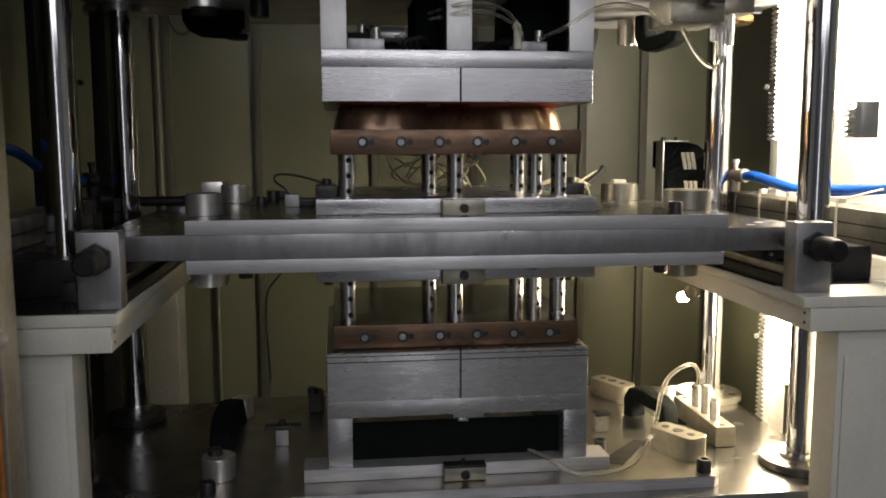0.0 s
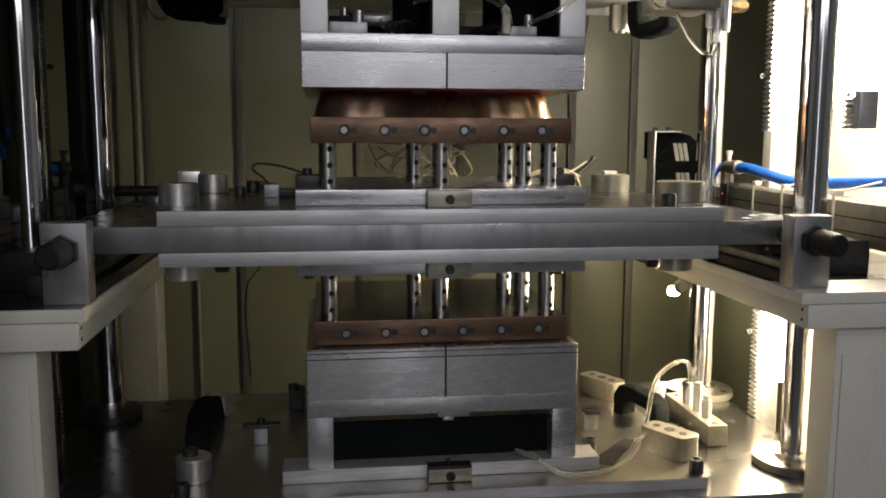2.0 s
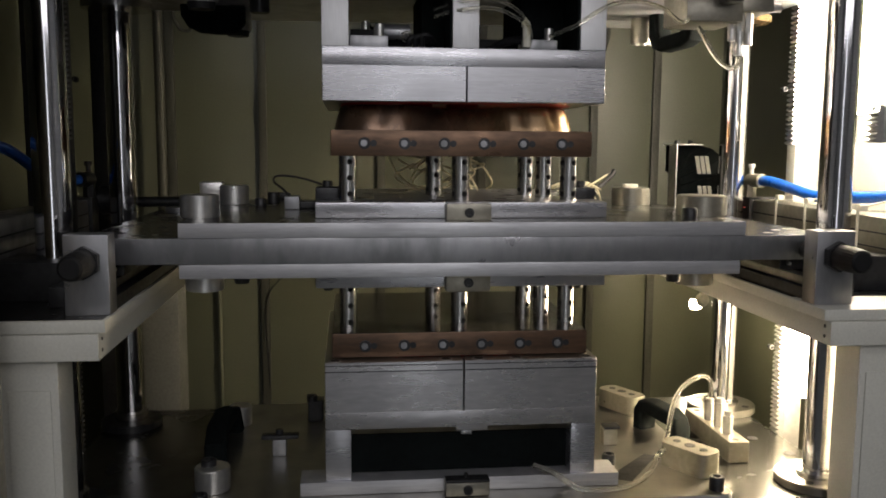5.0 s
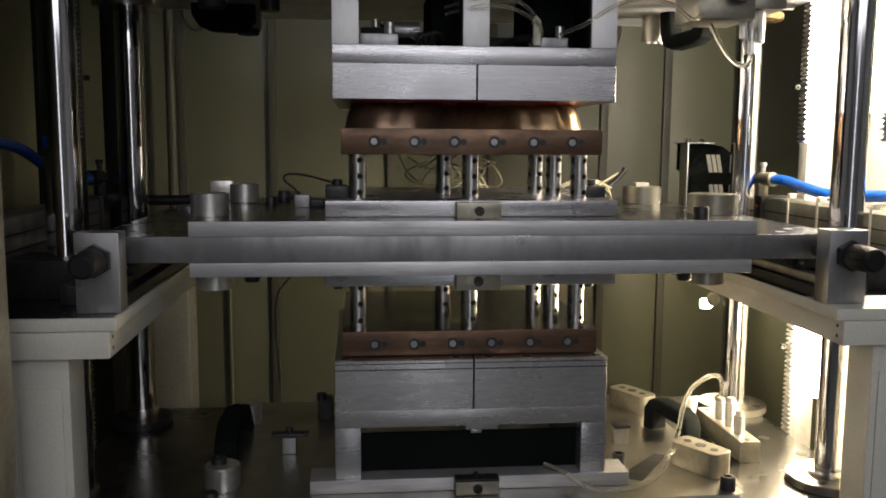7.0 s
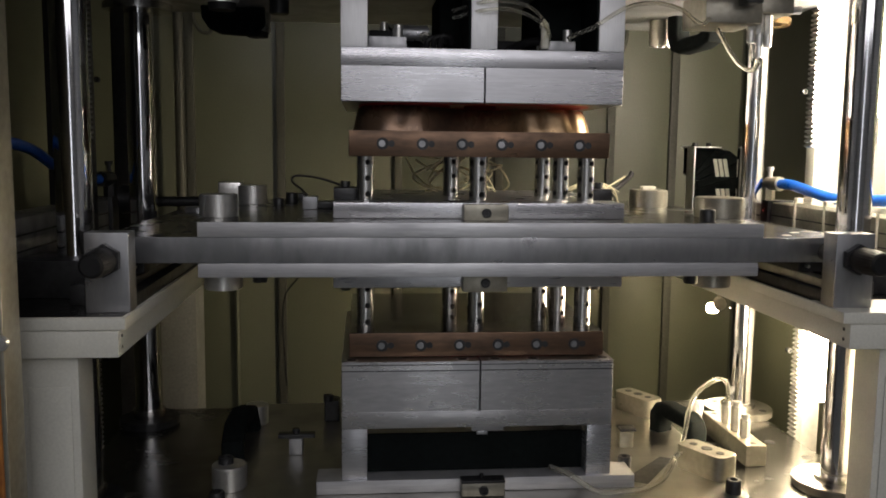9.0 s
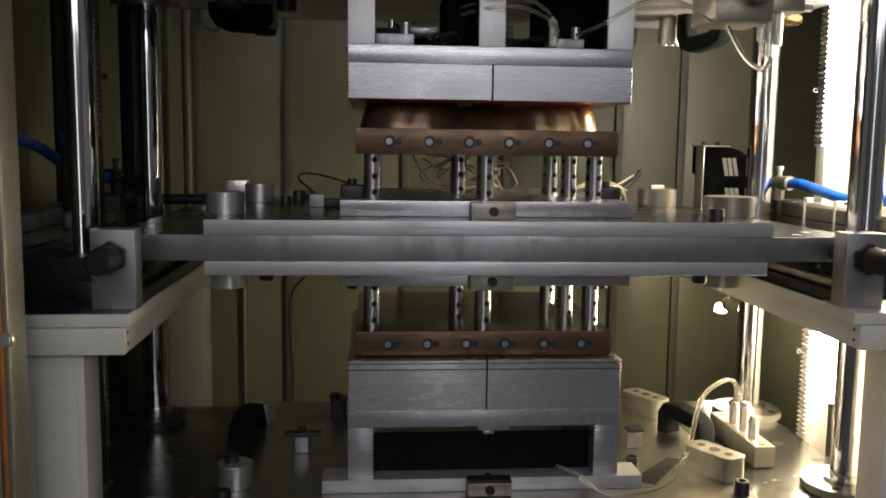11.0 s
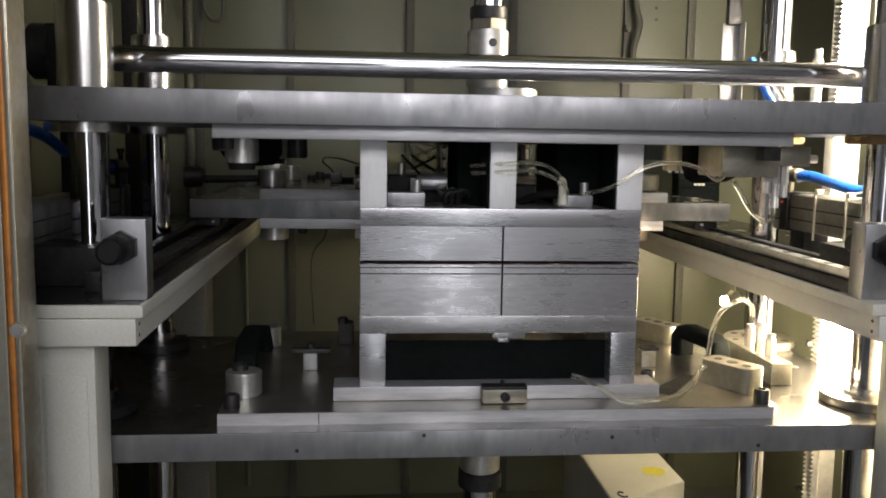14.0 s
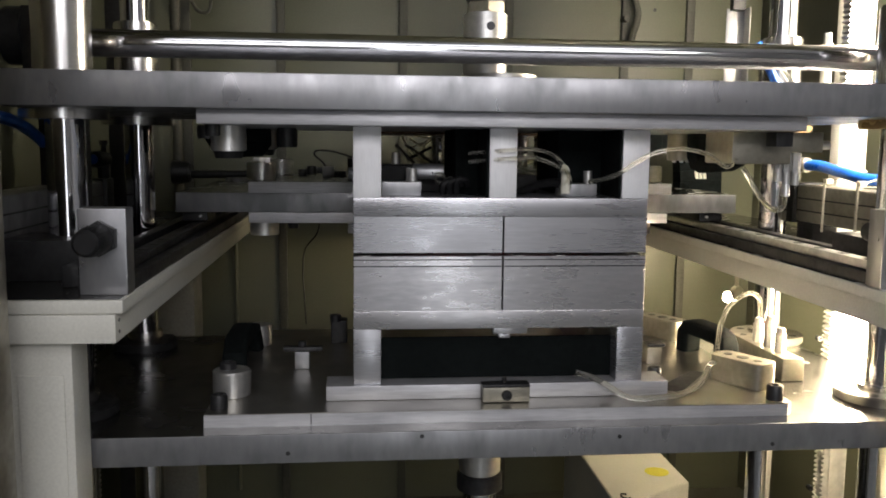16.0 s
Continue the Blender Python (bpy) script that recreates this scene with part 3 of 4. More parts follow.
handle(lower, [(-0.47, 0.17, ZB), (-0.472, 0.18, ZB + 0.028), (-0.476, 0.24, ZB + 0.046), (-0.472, 0.32, ZB + 0.052), (-0.466, 0.36, ZB + 0.046), (-0.462, 0.375, ZB)], 0.022)
box2 = part("sensor_block", box(-0.363, -0.335, 0.205, 0.235, ZB, ZB + 0.034, 0.002), STEEL, lower, "small square locating block")
part("sensor_top", box(-0.385, -0.31, 0.208, 0.232, ZB + 0.0342, ZB + 0.042, 0.002), BLACK, box2)
part("sensor_knob", cyl((-0.349, 0.22, ZB + 0.042), (-0.349, 0.22, ZB + 0.052), 0.008, seg=16, bevel=0.001), BLACK, box2)
part("rear_clamp", box(-0.30, -0.265, 0.42, 0.46, ZB, ZB + 0.05, 0.004), BLACK, lower)
part("cap_screw", bolt_bm((-0.29, 0.42, ZB + 0.05), 0.012, 0.014), BLACK, lower)

# ---- lower mould ----
lm = thing("lower_mould", (0, 0.245, ZB), "milled aluminium lower welding mould on spacer blocks", "mould")
LOWER.append(lm)
D = 0.49
part("foot_plate", box(-0.250, 0.250, 0.0602, 0.50, ZB + 0.0002, ZQ, 0.0015), ALU_PLATE, lm)
part("foot_strip", box(-0.296, 0.296, -0.007, 0.060, ZB + 0.0002, ZQ, 0.0015), ALU_PLATE, lm, "wide aluminium front strip")
for x0, x1 in ((-0.25, -0.204), (0.204, 0.25)):
    part("spacer_block", box(x0, x1, 0.0, D, ZQ + 0.0002, 0.817, 0.001), ALU, lm)
# black sheet close behind the opening paints its unlit depth
part("dark_cover", box(-0.2035, 0.2035, 0.035, 0.041, ZQ + 0.001, 0.795, 0), VOID, lm, "black sheet put in as the shade of the opening")
part("backing_plate", box(-0.25, 0.25, 0.0, D, 0.8172, 0.8482, 0.0015), MOULD, lm)


def mould_halves(parent, z_face, z_back, cut=0.0017):
    """Two halves of a block with a rounded cavity, open at z_face; a fine slot parts them."""
    cx, cy = 0.0, D / 2
    sgn = 1 if z_face > z_back else -1
    for s in (-1, 1):
        bm = loft([ring(cx, cy, z_back, 0.25, D / 2, 0.0015), ring(cx, cy, z_face - sgn * 0.001, 0.25, D / 2, 0.0015), ring(cx, cy, z_face, 0.249, D / 2 - 0.001, 0.0015),
                   ring(cx, cy, z_face, 0.207, 0.203, 0.075), ring(cx, cy, z_face - sgn * 0.05, 0.200, 0.196, 0.07), ring(cx, cy, z_back, 0.199, 0.195, 0.07)], cap=False)
        bm.verts.ensure_lookup_table()
        n = 32
        for i in range(n):
            j = (i + 1) % n
            bm.faces.new((bm.verts[i], bm.verts[j], bm.verts[5 * n + j], bm.verts[5 * n + i]))
        got = bmesh.ops.bisect_plane(bm, geom=bm.verts[:] + bm.edges[:] + bm.faces[:], plane_co=(s * cut + 0.0017, 0, 0), plane_no=(-s, 0, 0), clear_outer=True)
        es = [e for e in got["geom_cut"] if isinstance(e, bmesh.types.BMEdge)]
        bmesh.ops.edgenet_fill(bm, edges=es)
        bm.normal_update()
        # the open face takes a darker tone, painting the dark wall it reflects
        for f in bm.faces:
            if abs(f.normal.z) > 0.9 and abs(f.calc_center_median().z - z_face) < 0.002:
                f.material_index = 1
        part("mould_half", bm, MOULD if sgn > 0 else ALU, parent, smooth=20, second=PLATE_TOP)


mould_halves(lm, 0.9417, 0.8484)
for z, h in ((0.9345, 0.0016), (0.9233, 0.0020)):
    for x0, x1 in ((-0.2503, -0.0005), (0.0040, 0.2503)):
        part("groove_line", box(x0, x1, -0.0003, 0.002, z, z + h, 0), BLACK, lm, "fine dark groove")
for x, y in ((-0.232, 0.012), (0.232, 0.012), (-0.03, 0.012), (0.03, 0.012), (-0.232, 0.245), (0.232, 0.245), (-0.232, 0.265), (0.232, 0.265), (-0.232, 0.478), (0.232, 0.478), (-0.02, 0.478), (0.03, 0.478), (0.10, 0.012), (0.236, 0.14)):
    o = part("cap_screw", cyl((x, y, 0.9412), (x, y, 0.9426), 0.0125, seg=20, bevel=0.0006), PIN, lm)
    part("socket", cyl((x, y + 0.0005, 0.9426), (x, y + 0.0005, 0.9429), 0.0088, seg=18), BLACK, o)
part("ejector_bracket", box(-0.01, 0.05, 0.02, 0.045, 0.803, 0.8168, 0.001), ALU, lm)
part("ejector_bracket", box(0.0, 0.02, 0.02, 0.045, 0.796, 0.8028, 0.001), ALU, lm)


def centre_clamp(parent, x, y, z0, z1, up=1):
    o = part("centre_clamp", box(x - 0.040, x + 0.040, y - 0.028, y - 0.0005, z0, z1, 0.002), BEIGE, parent, "bolted centring block")
    part("clamp_screw", bolt_bm((x, y - 0.0285, (z0 + z1) / 2), 0.0085, 0.007, (0, -1, 0)), BLACK, o)
    return o


cl = centre_clamp(lm, 0.006, -0.0075, ZB + 0.001, ZB + 0.026)
part("clamp_lid", box(-0.034, 0.046, -0.035, -0.0075, ZB + 0.0262, ZB + 0.031, 0.001), BLACK, cl)
part("clamp_stud", cyl((0.004, -0.02, ZB + 0.031), (0.004, -0.02, ZB + 0.039), 0.004, seg=12), BLACK, cl)

# ---- red plastic lower half ----
rl = thing("red_tray_lower", (0, 0.245, 0.89), "glossy red moulded plastic tray with inner cups and ribs", "plastic part")
LOWER.append(rl)
cy = 0.245
part("tray_shell", loft([ring(0, cy, 0.890, 0.135, 0.13, 0.06), ring(0, cy, 0.893, 0.150, 0.145, 0.068), ring(0, cy, 0.920, 0.183, 0.178, 0.086), ring(0, cy, 0.9405, 0.204, 0.202, 0.075), ring(0, cy, 0.9424, 0.2055, 0.205, 0.098), ring(-0.002, cy, 0.9426, 0.2105, 0.211, 0.098), ring(-0.002, cy, 0.9462, 0.2105, 0.211, 0.098),
                         ring(-0.002, cy, 0.9472, 0.2075, 0.208, 0.097), ring(-0.002, cy, 0.9472, 0.2035, 0.204, 0.096), ring(-0.002, cy, 0.944, 0.198, 0.198, 0.094), ring(-0.001, cy, 0.920, 0.174, 0.172, 0.082), ring(0, cy, 0.897, 0.147, 0.142, 0.068), ring(0, cy, 0.8945, 0.133, 0.128, 0.06)]), RED, rl, "", 50)


def cup(x, y, r, h, t=0.003, z=0.8946, sides=28):
    pts = lambda q, zz: [(x + q * math.cos(2 * math.pi * k / sides), y + q * math.sin(2 * math.pi * k / sides), zz) for k in range(sides)]
    return loft([pts(r * 1.04, z), pts(r, z + h), pts(r - t, z + h), pts(r - t, z + 0.004)])


for x, y, r, h in ((-0.053, 0.330, 0.040, 0.046), (0.040, 0.335, 0.040, 0.046), (-0.007, 0.205, 0.031, 0.042)):
    part("cup", cup(x, y, r, h), RED, rl)
for x, y in ((-0.134, 0.285), (0.112, 0.285)):
    o = part("cross_post", box(x - 0.026, x + 0.026, y + 0.027, y + 0.033, 0.8946, 0.940, 0.001), RED, rl)
    part("cross_web", box(x - 0.003, x + 0.003, y - 0.02, y + 0.02, 0.8946, 0.932, 0.001), RED, o)
    part("cross_pin", cyl((x, y, 0.8946), (x, y, 0.945), 0.008, seg=14), RED, o)
for x, y, w, d, h in ((-0.134, 0.235, 0.040, 0.050, 0.028), (0.112, 0.240, 0.036, 0.046, 0.028)):
    o = part("window_frame", loft([ring(x, y, 0.8946, w / 2 + 0.006, d / 2 + 0.006, 0.003, 3), ring(x, y, 0.8946 + h, w / 2 + 0.005, d / 2 + 0.005, 0.003, 3), ring(x, y, 0.8946 + h, w / 2, d / 2, 0.002, 3), ring(x, y, 0.9085, w / 2, d / 2, 0.002, 3)], cap=False), RED, rl)
    part("window_opening", box(x - w / 2, x + w / 2, y - d / 2, y + d / 2, 0.9175, 0.919, 0), BLACK, o)
part("inner_deck", loft([ring(-0.005, 0.152, z, 0.128 - i, 0.058 - i, 0.03) for z, i in ((0.8946, 0.0), (0.9135, 0.002), (0.9155, 0.004))]), RED, rl)
for x in (-0.10, -0.055, 0.06, 0.085, 0.105):
    part("rib", box(x - 0.0015, x + 0.0015, 0.100, 0.16, 0.8946, 0.928, 0.0005), RED, rl)
for x in (-0.15, -0.105, 0.0, 0.095):
    part("rib", box(x - 0.0015, x + 0.0015, 0.33, 0.400, 0.8946, 0.936, 0.0005), RED, rl)
for y in (0.12, 0.205, 0.345):
    part("rib", box(-0.145, 0.145, y - 0.0015, y + 0.0015, 0.8946, 0.914, 0.0005), RED, rl)

# ---- upper press ----
UB, UP0, UP1 = 1.6145, 1.637, 1.690
upper = thing("upper_press", (0, 0.25, UP1), "steel upper press platen with base plate, bushes and cross shaft", "press platen")
UPPER.append(upper)
part("platen", box(-0.77, 0.77, -0.11, 0.61, UP0 + 0.0003, UP1, 0.002), STEEL, upper)
part("base_plate", box(-0.487, 0.487, -0.075, 0.57, UB, UP0, 0.002), ALU_PLATE, upper)
for s in (-1, 1):
    for yy in (0.022, 0.50):
        b = part("bush", cyl((column_x(s, yy), yy, UP1), (column_x(s, yy), yy, UP1 + 0.145), 0.045, seg=48, bevel=0.003), TURNED, upper)
        part("bush_flange", cyl((column_x(s, yy), yy, UP0 - 0.016), (column_x(s, yy), yy, UP0), 0.068 if yy < 0.1 else 0.075, seg=48, bevel=0.002), BRASS if s > 0 else TURNED, b)
    br = part("shaft_bearing", cyl((s * 0.80, 0.15, UP1 + 0.075), (s * 0.84, 0.15, UP1 + 0.075), 0.05, seg=32, bevel=0.004), BLACK, upper)
    part("bearing_bracket", box(min(s * 0.76, s * 0.80), max(s * 0.76, s * 0.80), 0.10, 0.20, UP1, UP1 + 0.12, 0.004), BLACK, br)
part("cross_shaft", cyl((-0.80, 0.135, UP1 + 0.064), (0.80, 0.135, UP1 + 0.064), 0.0235, seg=40), CHROME, upper, "long polished synchronising shaft")
fl = part("ram_flange", cyl((0.035, 0.25, UP1), (0.035, 0.25, UP1 + 0.030), 0.069, seg=48, bevel=0.003), PIN, upper)
rc = part("ram_coupling", cyl((0.002, 0.25, UP1 + 0.0302), (0.002, 0.25, UP1 + 0.145), 0.042, seg=48, bevel=0.003), PIN, upper, "turned steel ram coupling")
part("cross_hole", cyl((0.006, 0.2085, UP1 + 0.118), (0.006, 0.2065, UP1 + 0.118), 0.008, seg=20), BLACK, rc)
part("lock_nut", cyl((0.002, 0.25, UP1 + 0.1452), (0.002, 0.25, UP1 + 0.166), 0.038, seg=6, bevel=0.002), BEIGE, rc)
part("rod_seal", cyl((0.002, 0.25, UP1 + 0.1662), (0.002, 0.25, UP1 + 0.19), 0.037, seg=32, bevel=0.002), BLACK, rc)
part("rod", cyl((0.002, 0.25, UP1 + 0.19), (0.002, 0.25, UP1 + 0.60), 0.03, seg=32), CHROME, rc)
shb = part("sheet_bracket", box(0.610, 0.654, 0.55, 0.553, UP1, 1.905, 0.001), STEEL, upper, "thin grey sheet bracket with a pale edge")
part("bracket_lip", box(0.652, 0.6545, 0.52, 0.5497, UP1, 1.905, 0.0005), CREAM, shb)
part("limit_switch", box(0.615, 0.648, 0.53, 0.5495, 1.900, 1.97, 0.004), BLACK, shb)
part("blue_hose", hose([(0.585, 0.33, 1.80), (0.600, 0.31, 1.755), (0.615, 0.30, 1.72), (0.64, 0.30, 1.694)], 0.009, 10, 6), BLUE, upper, "blue air hose")
part("clear_hose", hose([(0.605, 0.33, 1.80), (0.625, 0.31, 1.755), (0.648, 0.30, 1.72), (0.665, 0.30, 1.694)], 0.005, 10, 6), CLEAR, upper, "clear air hose")
ft = part("air_fitting", cyl((0.72, 0.30, UP1), (0.72, 0.30, 1.80), 0.011, seg=16), WHITE_TIE, upper, "pale air fitting")
part("fitting_nut", cyl((0.72, 0.30, 1.80), (0.72, 0.30, 1.822), 0.008, seg=6), PIN, ft)
# hanging stops and blocks under the upper base plate
for x, y in ((-0.456, 0.045), (-0.44, 0.43)):
    o = round_stop(upper, x, y, UB, 0.029, 0.042, -1)
    part("rubber_tip", cyl((x, y, UB - 0.042), (x, y, UB - 0.054), 0.025, 0.022, seg=32), RUBBER, o)
part("hanging_stop", cyl((-0.372, 0.20, UB - 0.036), (-0.372, 0.20, UB - 0.0002), 0.019, seg=28, bevel=0.002), BLACK, upper)
part("bolt_boss", cyl((-0.492, 0.06, UB - 0.022), (-0.492, 0.06, UB - 0.0002), 0.018, seg=28, bevel=0.002), BLACK, upper)
part("cap_screw", bolt_bm((-0.470, -0.03, UB), 0.012, 0.018, (0, 0, -1)), BLACK, upper)
um_r = part("valve_block", box(0.408, 0.516, 0.03, 0.15, 1.558, UB - 0.0002, 0.003), BEIGE, upper, "air valve block under the plate")
part("side_block", box(0.5165, 0.58, 0.04, 0.14, 1.579, UB - 0.0004, 0.002), BEIGE, um_r)
part("outlet", cyl((0.58, 0.08, 1.592), (0.612, 0.08, 1.592), 0.008, seg=14), PIN, um_r)
part("sensor_box", box(0.468, 0.498, -0.01, 0.0295, UB - 0.026, UB - 0.001, 0.002), BLACK, um_r)
for x, z in ((0.508, 1.527), (0.524, 1.522), (0.541, 1.520)):
    f1 = part("hose_fitting", cyl((x, 0.06, z + 0.022), (x, 0.06, 1.5575 if x < 0.516 else 1.5785), 0.0085, seg=6, bevel=0.001), PIN, um_r)
    part("fitting_collar", cyl((x, 0.06, z), (x, 0.06, z + 0.0218), 0.0072, seg=18, bevel=0.001), PIN, um_r)
part("elbow", cyl((0.5245, 0.06, 1.500), (0.5245, 0.06, 1.5218), 0.0085, 0.0065, seg=16, bevel=0.001), PIN, um_r)
bs = part("hanging_boss", cyl((0.452, 0.40, 1.557), (0.452, 0.40, UB - 0.0002), 0.025, seg=32, bevel=0.002), BEIGE, upper, "short turned boss")
for dx in (-0.014, 0.002, 0.015):
    part("set_screw", cyl((0.452 + dx, 0.388, 1.5568), (0.452 + dx, 0.388, 1.553), 0.004, seg=10), PIN, bs)
handle(upper, [(0.473, 0.345, UB - 0.0003), (0.473, 0.344, UB - 0.046), (0.476, 0.338, UB - 0.062), (0.482, 0.326, UB - 0.066), (0.504, 0.268, UB - 0.060), (0.510, 0.250, UB - 0.052), (0.511, 0.245, UB - 0.042), (0.511, 0.244, UB - 0.0003)], 0.022)
handle(upper, [(-0.532, 0.365, UB - 0.0003), (-0.532, 0.365, UB - 0.018), (-0.524, 0.366, UB - 0.031), (-0.506, 0.368, UB - 0.039), (-0.470, 0.370, UB - 0.041), (-0.440, 0.372, UB - 0.040), (-0.434, 0.372, UB - 0.030), (-0.434, 0.372, UB - 0.0003)], 0.022)
part("handle_base", box(-0.531, -0.4345, 0.350, 0.388, UB - 0.026, UB - 0.0004, 0.004), VOID, upper)
part("end_block", box(0.4885, 0.512, 0.10, 0.19, UB + 0.001, UP0 - 0.001, 0.002), BEIGE, upper)
part("air_hose", hose([(0.436, 0.045, 1.550), (0.447, 0.045, 1.535), (0.462, 0.045, 1.510), (0.478, 0.045, 1.490), (0.496, 0.047, 1.478), (0.513, 0.052, 1.477), (0.523, 0.058, 1.488), (0.5245, 0.06, 1.500)], 0.0047), CLEAR, upper, "clear plastic air hose")

# ---- upper mould ----
um = thing("upper_mould", (0, 0.245, UB), "milled aluminium upper welding mould on spacer blocks", "mould")
UPPER.append(um)
for x0, x1 in ((-0.25, -0.204), (-0.0235, 0.0225), (0.204, 0.25)):
    part("spacer_block", box(x0, x1, 0.0, D, 1.4987, UB - 0.0003, 0.001), ALU_UP, um, "aluminium spacer block in a paler, lit tone")
part("backing_plate", box(-0.25, 0.25, 0.0, D, 1.4672, 1.4984, 0.0015), ALU, um)
mould_halves(um, 1.4057, 1.4670)
# two dark boxes, and two thin sheets painting shade on the spacers' inner sides
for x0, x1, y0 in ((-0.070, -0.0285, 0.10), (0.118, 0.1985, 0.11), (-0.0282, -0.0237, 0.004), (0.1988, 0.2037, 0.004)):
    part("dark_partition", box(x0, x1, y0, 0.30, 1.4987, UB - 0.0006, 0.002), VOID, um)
for x, y, w, h in ((-0.168, 0.045, 0.034, 0.024), (0.141, 0.045, 0.032, 0.022), (-0.19, 0.20, 0.05, 0.05)):
    o = part("valve_body", box(x - w, x + w, y, y + 0.05, 1.4987, 1.4987 + h, 0.002), STEEL, um)
    part("fitting", cyl((x + 0.02, y + 0.02, 1.4987 + h), (x + 0.02, y + 0.02, 1.4987 + h + 0.022), 0.008, seg=12), PIN, o)
for k in range(3):
    part("valve_port", hose([(-0.095 + 0.012 * k, 0.07, 1.502), (-0.095 + 0.012 * k, 0.062, 1.518 + 0.004 * k), (-0.08 + 0.012 * k, 0.066, 1.525), (-0.075 + 0.012 * k, 0.075, 1.516)], 0.0055, 8, 5), RUBBER, um)
part("cylinder", cyl((-0.145, 0.12, 1.5385), (-0.09, 0.12, 1.5385), 0.014, seg=20, bevel=0.002), STEEL, um, "small air cylinder")
part("cylinder_nose", cyl((-0.152, 0.115, 1.50), (-0.152, 0.115, 1.545), 0.005, seg=12), PIN, um)
part("dark_block", box(0.03, 0.088, 0.15, 0.25, 1.4987, 1.532, 0.003), RUBBER, um)
part("dark_block", box(-0.20, -0.09, 0.16, 0.25, 1.4987, 1.548, 0.003), RUBBER, um)
for dx in (0.0, 0.017):
    part("clear_loop", hose([(-0.098 + dx + 0.008 * math.cos(a), 0.09, 1.527 - 0.4 * dx + 0.008 * math.sin(a)) for a in (k * math.pi / 4 for k in range(8))], 0.003, 8, 4), CLEAR, um)
part("hose_elbow", hose([(0.113, 0.03, 1.505), (0.113, 0.03, 1.53), (0.112, 0.03, 1.545), (0.106, 0.032, 1.549)], 0.0075, 10, 5), WHITE_TIE, um)
for pts in ([(-0.165, 0.34, 1.585), (-0.14, 0.34, 1.56), (-0.125, 0.34, 1.545)], [(-0.145, 0.36, 1.585), (-0.12, 0.36, 1.57), (-0.09, 0.36, 1.55)], [(-0.14, 0.36, 1.555), (-0.11, 0.37, 1.57), (-0.09, 0.38, 1.58)]):
    part("cable", hose(pts, 0.003, 8, 5), RUBBER, um)
part("cable", hose([(0.05, 0.12, 1.502), (0.075, 0.09, 1.516), (0.10, 0.07, 1.522), (0.125, 0.06, 1.515), (0.14, 0.07, 1.502)], 0.008, 8, 6), RUBBER, um)
for k, (a, b) in enumerate(((0.0, -0.004), (0.012, 0.010))):
    part("air_hose", hose([(-0.05, 0.05 + a, 1.562 + b), (0.0, -0.012, 1.568 + b), (0.05, -0.004, 1.570 + b), (0.09, 0.01, 1.558 + b), (0.115, 0.02, 1.538), (0.120 - a, 0.03, 1.515), (0.115 - a, 0.05, 1.502)], 0.0033, 8), CLEAR, um, "clear plastic air hose")
part("air_hose", hose([(0.155, 0.03, 1.525), (0.19, -0.010, 1.539), (0.246, -0.014, 1.573), (0.297, -0.012, 1.583), (0.348, -0.004, 1.575), (0.39, 0.01, 1.553), (0.415, 0.03, 1.565)], 0.0038, 8), CLEAR, um, "clear plastic air hose")

# ---- red plastic upper half ----
ru = thing("red_tray_upper", (0, 0.245, 1.4057), "red moulded plastic half held in the upper mould", "plastic part")
UPPER.append(ru)
part("tray_shell", loft([ring(0, cy, 1.440, 0.17, 0.165, 0.06), ring(0, cy, 1.430, 0.195, 0.19, 0.07), ring(0, cy, 1.4052, 0.206, 0.202, 0.075), ring(0, cy, 1.4053, 0.219, 0.214, 0.100), ring(0, cy, 1.4042, 0.218, 0.213, 0.100), ring(0, cy, 1.4036, 0.207, 0.202, 0.096),
                         ring(0, cy, 1.410, 0.200, 0.195, 0.07), ring(0, cy, 1.4175, 0.17, 0.166, 0.06)]), RED, ru)
for x, y, r, h in ((-0.056, 0.37, 0.034, 0.052), (0.043, 0.37, 0.036, 0.052)):
    o = part("boss", loft([[(x + q * math.cos(2 * math.pi * k / 24), y + q * math.sin(2 * math.pi * k / 24), z) for k in range(24)] for q, z in ((r, 1.419), (r * 0.95, 1.372), (r * 0.85, 1.372), (r * 0.85, 1.415))]), RED, ru)
    part("boss_bar", box(x - 0.02, x + 0.02, y - 0.018, y - 0.014, 1.3655, 1.3715, 0.001), RED, o)
    for dx in (-0.021, 0.021):
        part("boss_pin", cyl((x + dx, y - 0.016, 1.378), (x + dx, y - 0.016, 1.363), 0.011, 0.010, seg=14), RED, o)
        part("pin_tip", cyl((x + dx, y - 0.016, 1.363), (x + dx, y - 0.016, 1.359), 0.004, 0.002, seg=10), RED, o)

# ---- heater carriage ----
car = thing("heater_carriage", (0, 0.25, 1.104), "steel sliding heater carriage on side guide rails", "carriage")
CARRIED.append(car)
part("main_plate", box(-0.647, 0.655, -0.064, 0.565, 1.1303, 1.1742, 0.002), STEEL, car)
part("oiled_top", box(-0.646, 0.654, -0.0625, 0.564, 1.1742, 1.17445, 0), DARK_TOP, car, "top face darkened for the dark wall it mirrors")
part("upper_base_plate", box(-0.4865, 0.494, -0.067, 0.56, 1.1745, 1.1995, 0.0012), ALU_PLATE, car)
part("ground_top", box(-0.4855, 0.493, -0.066, 0.559, 1.1995, 1.19975, 0), DARK_TOP, car, "top face darkened for the dark wall it mirrors")
part("lower_base_plate", box(-0.4865, 0.4865, -0.067, 0.56, 1.1062, 1.1300, 0.0015), ALU_PLATE, car)
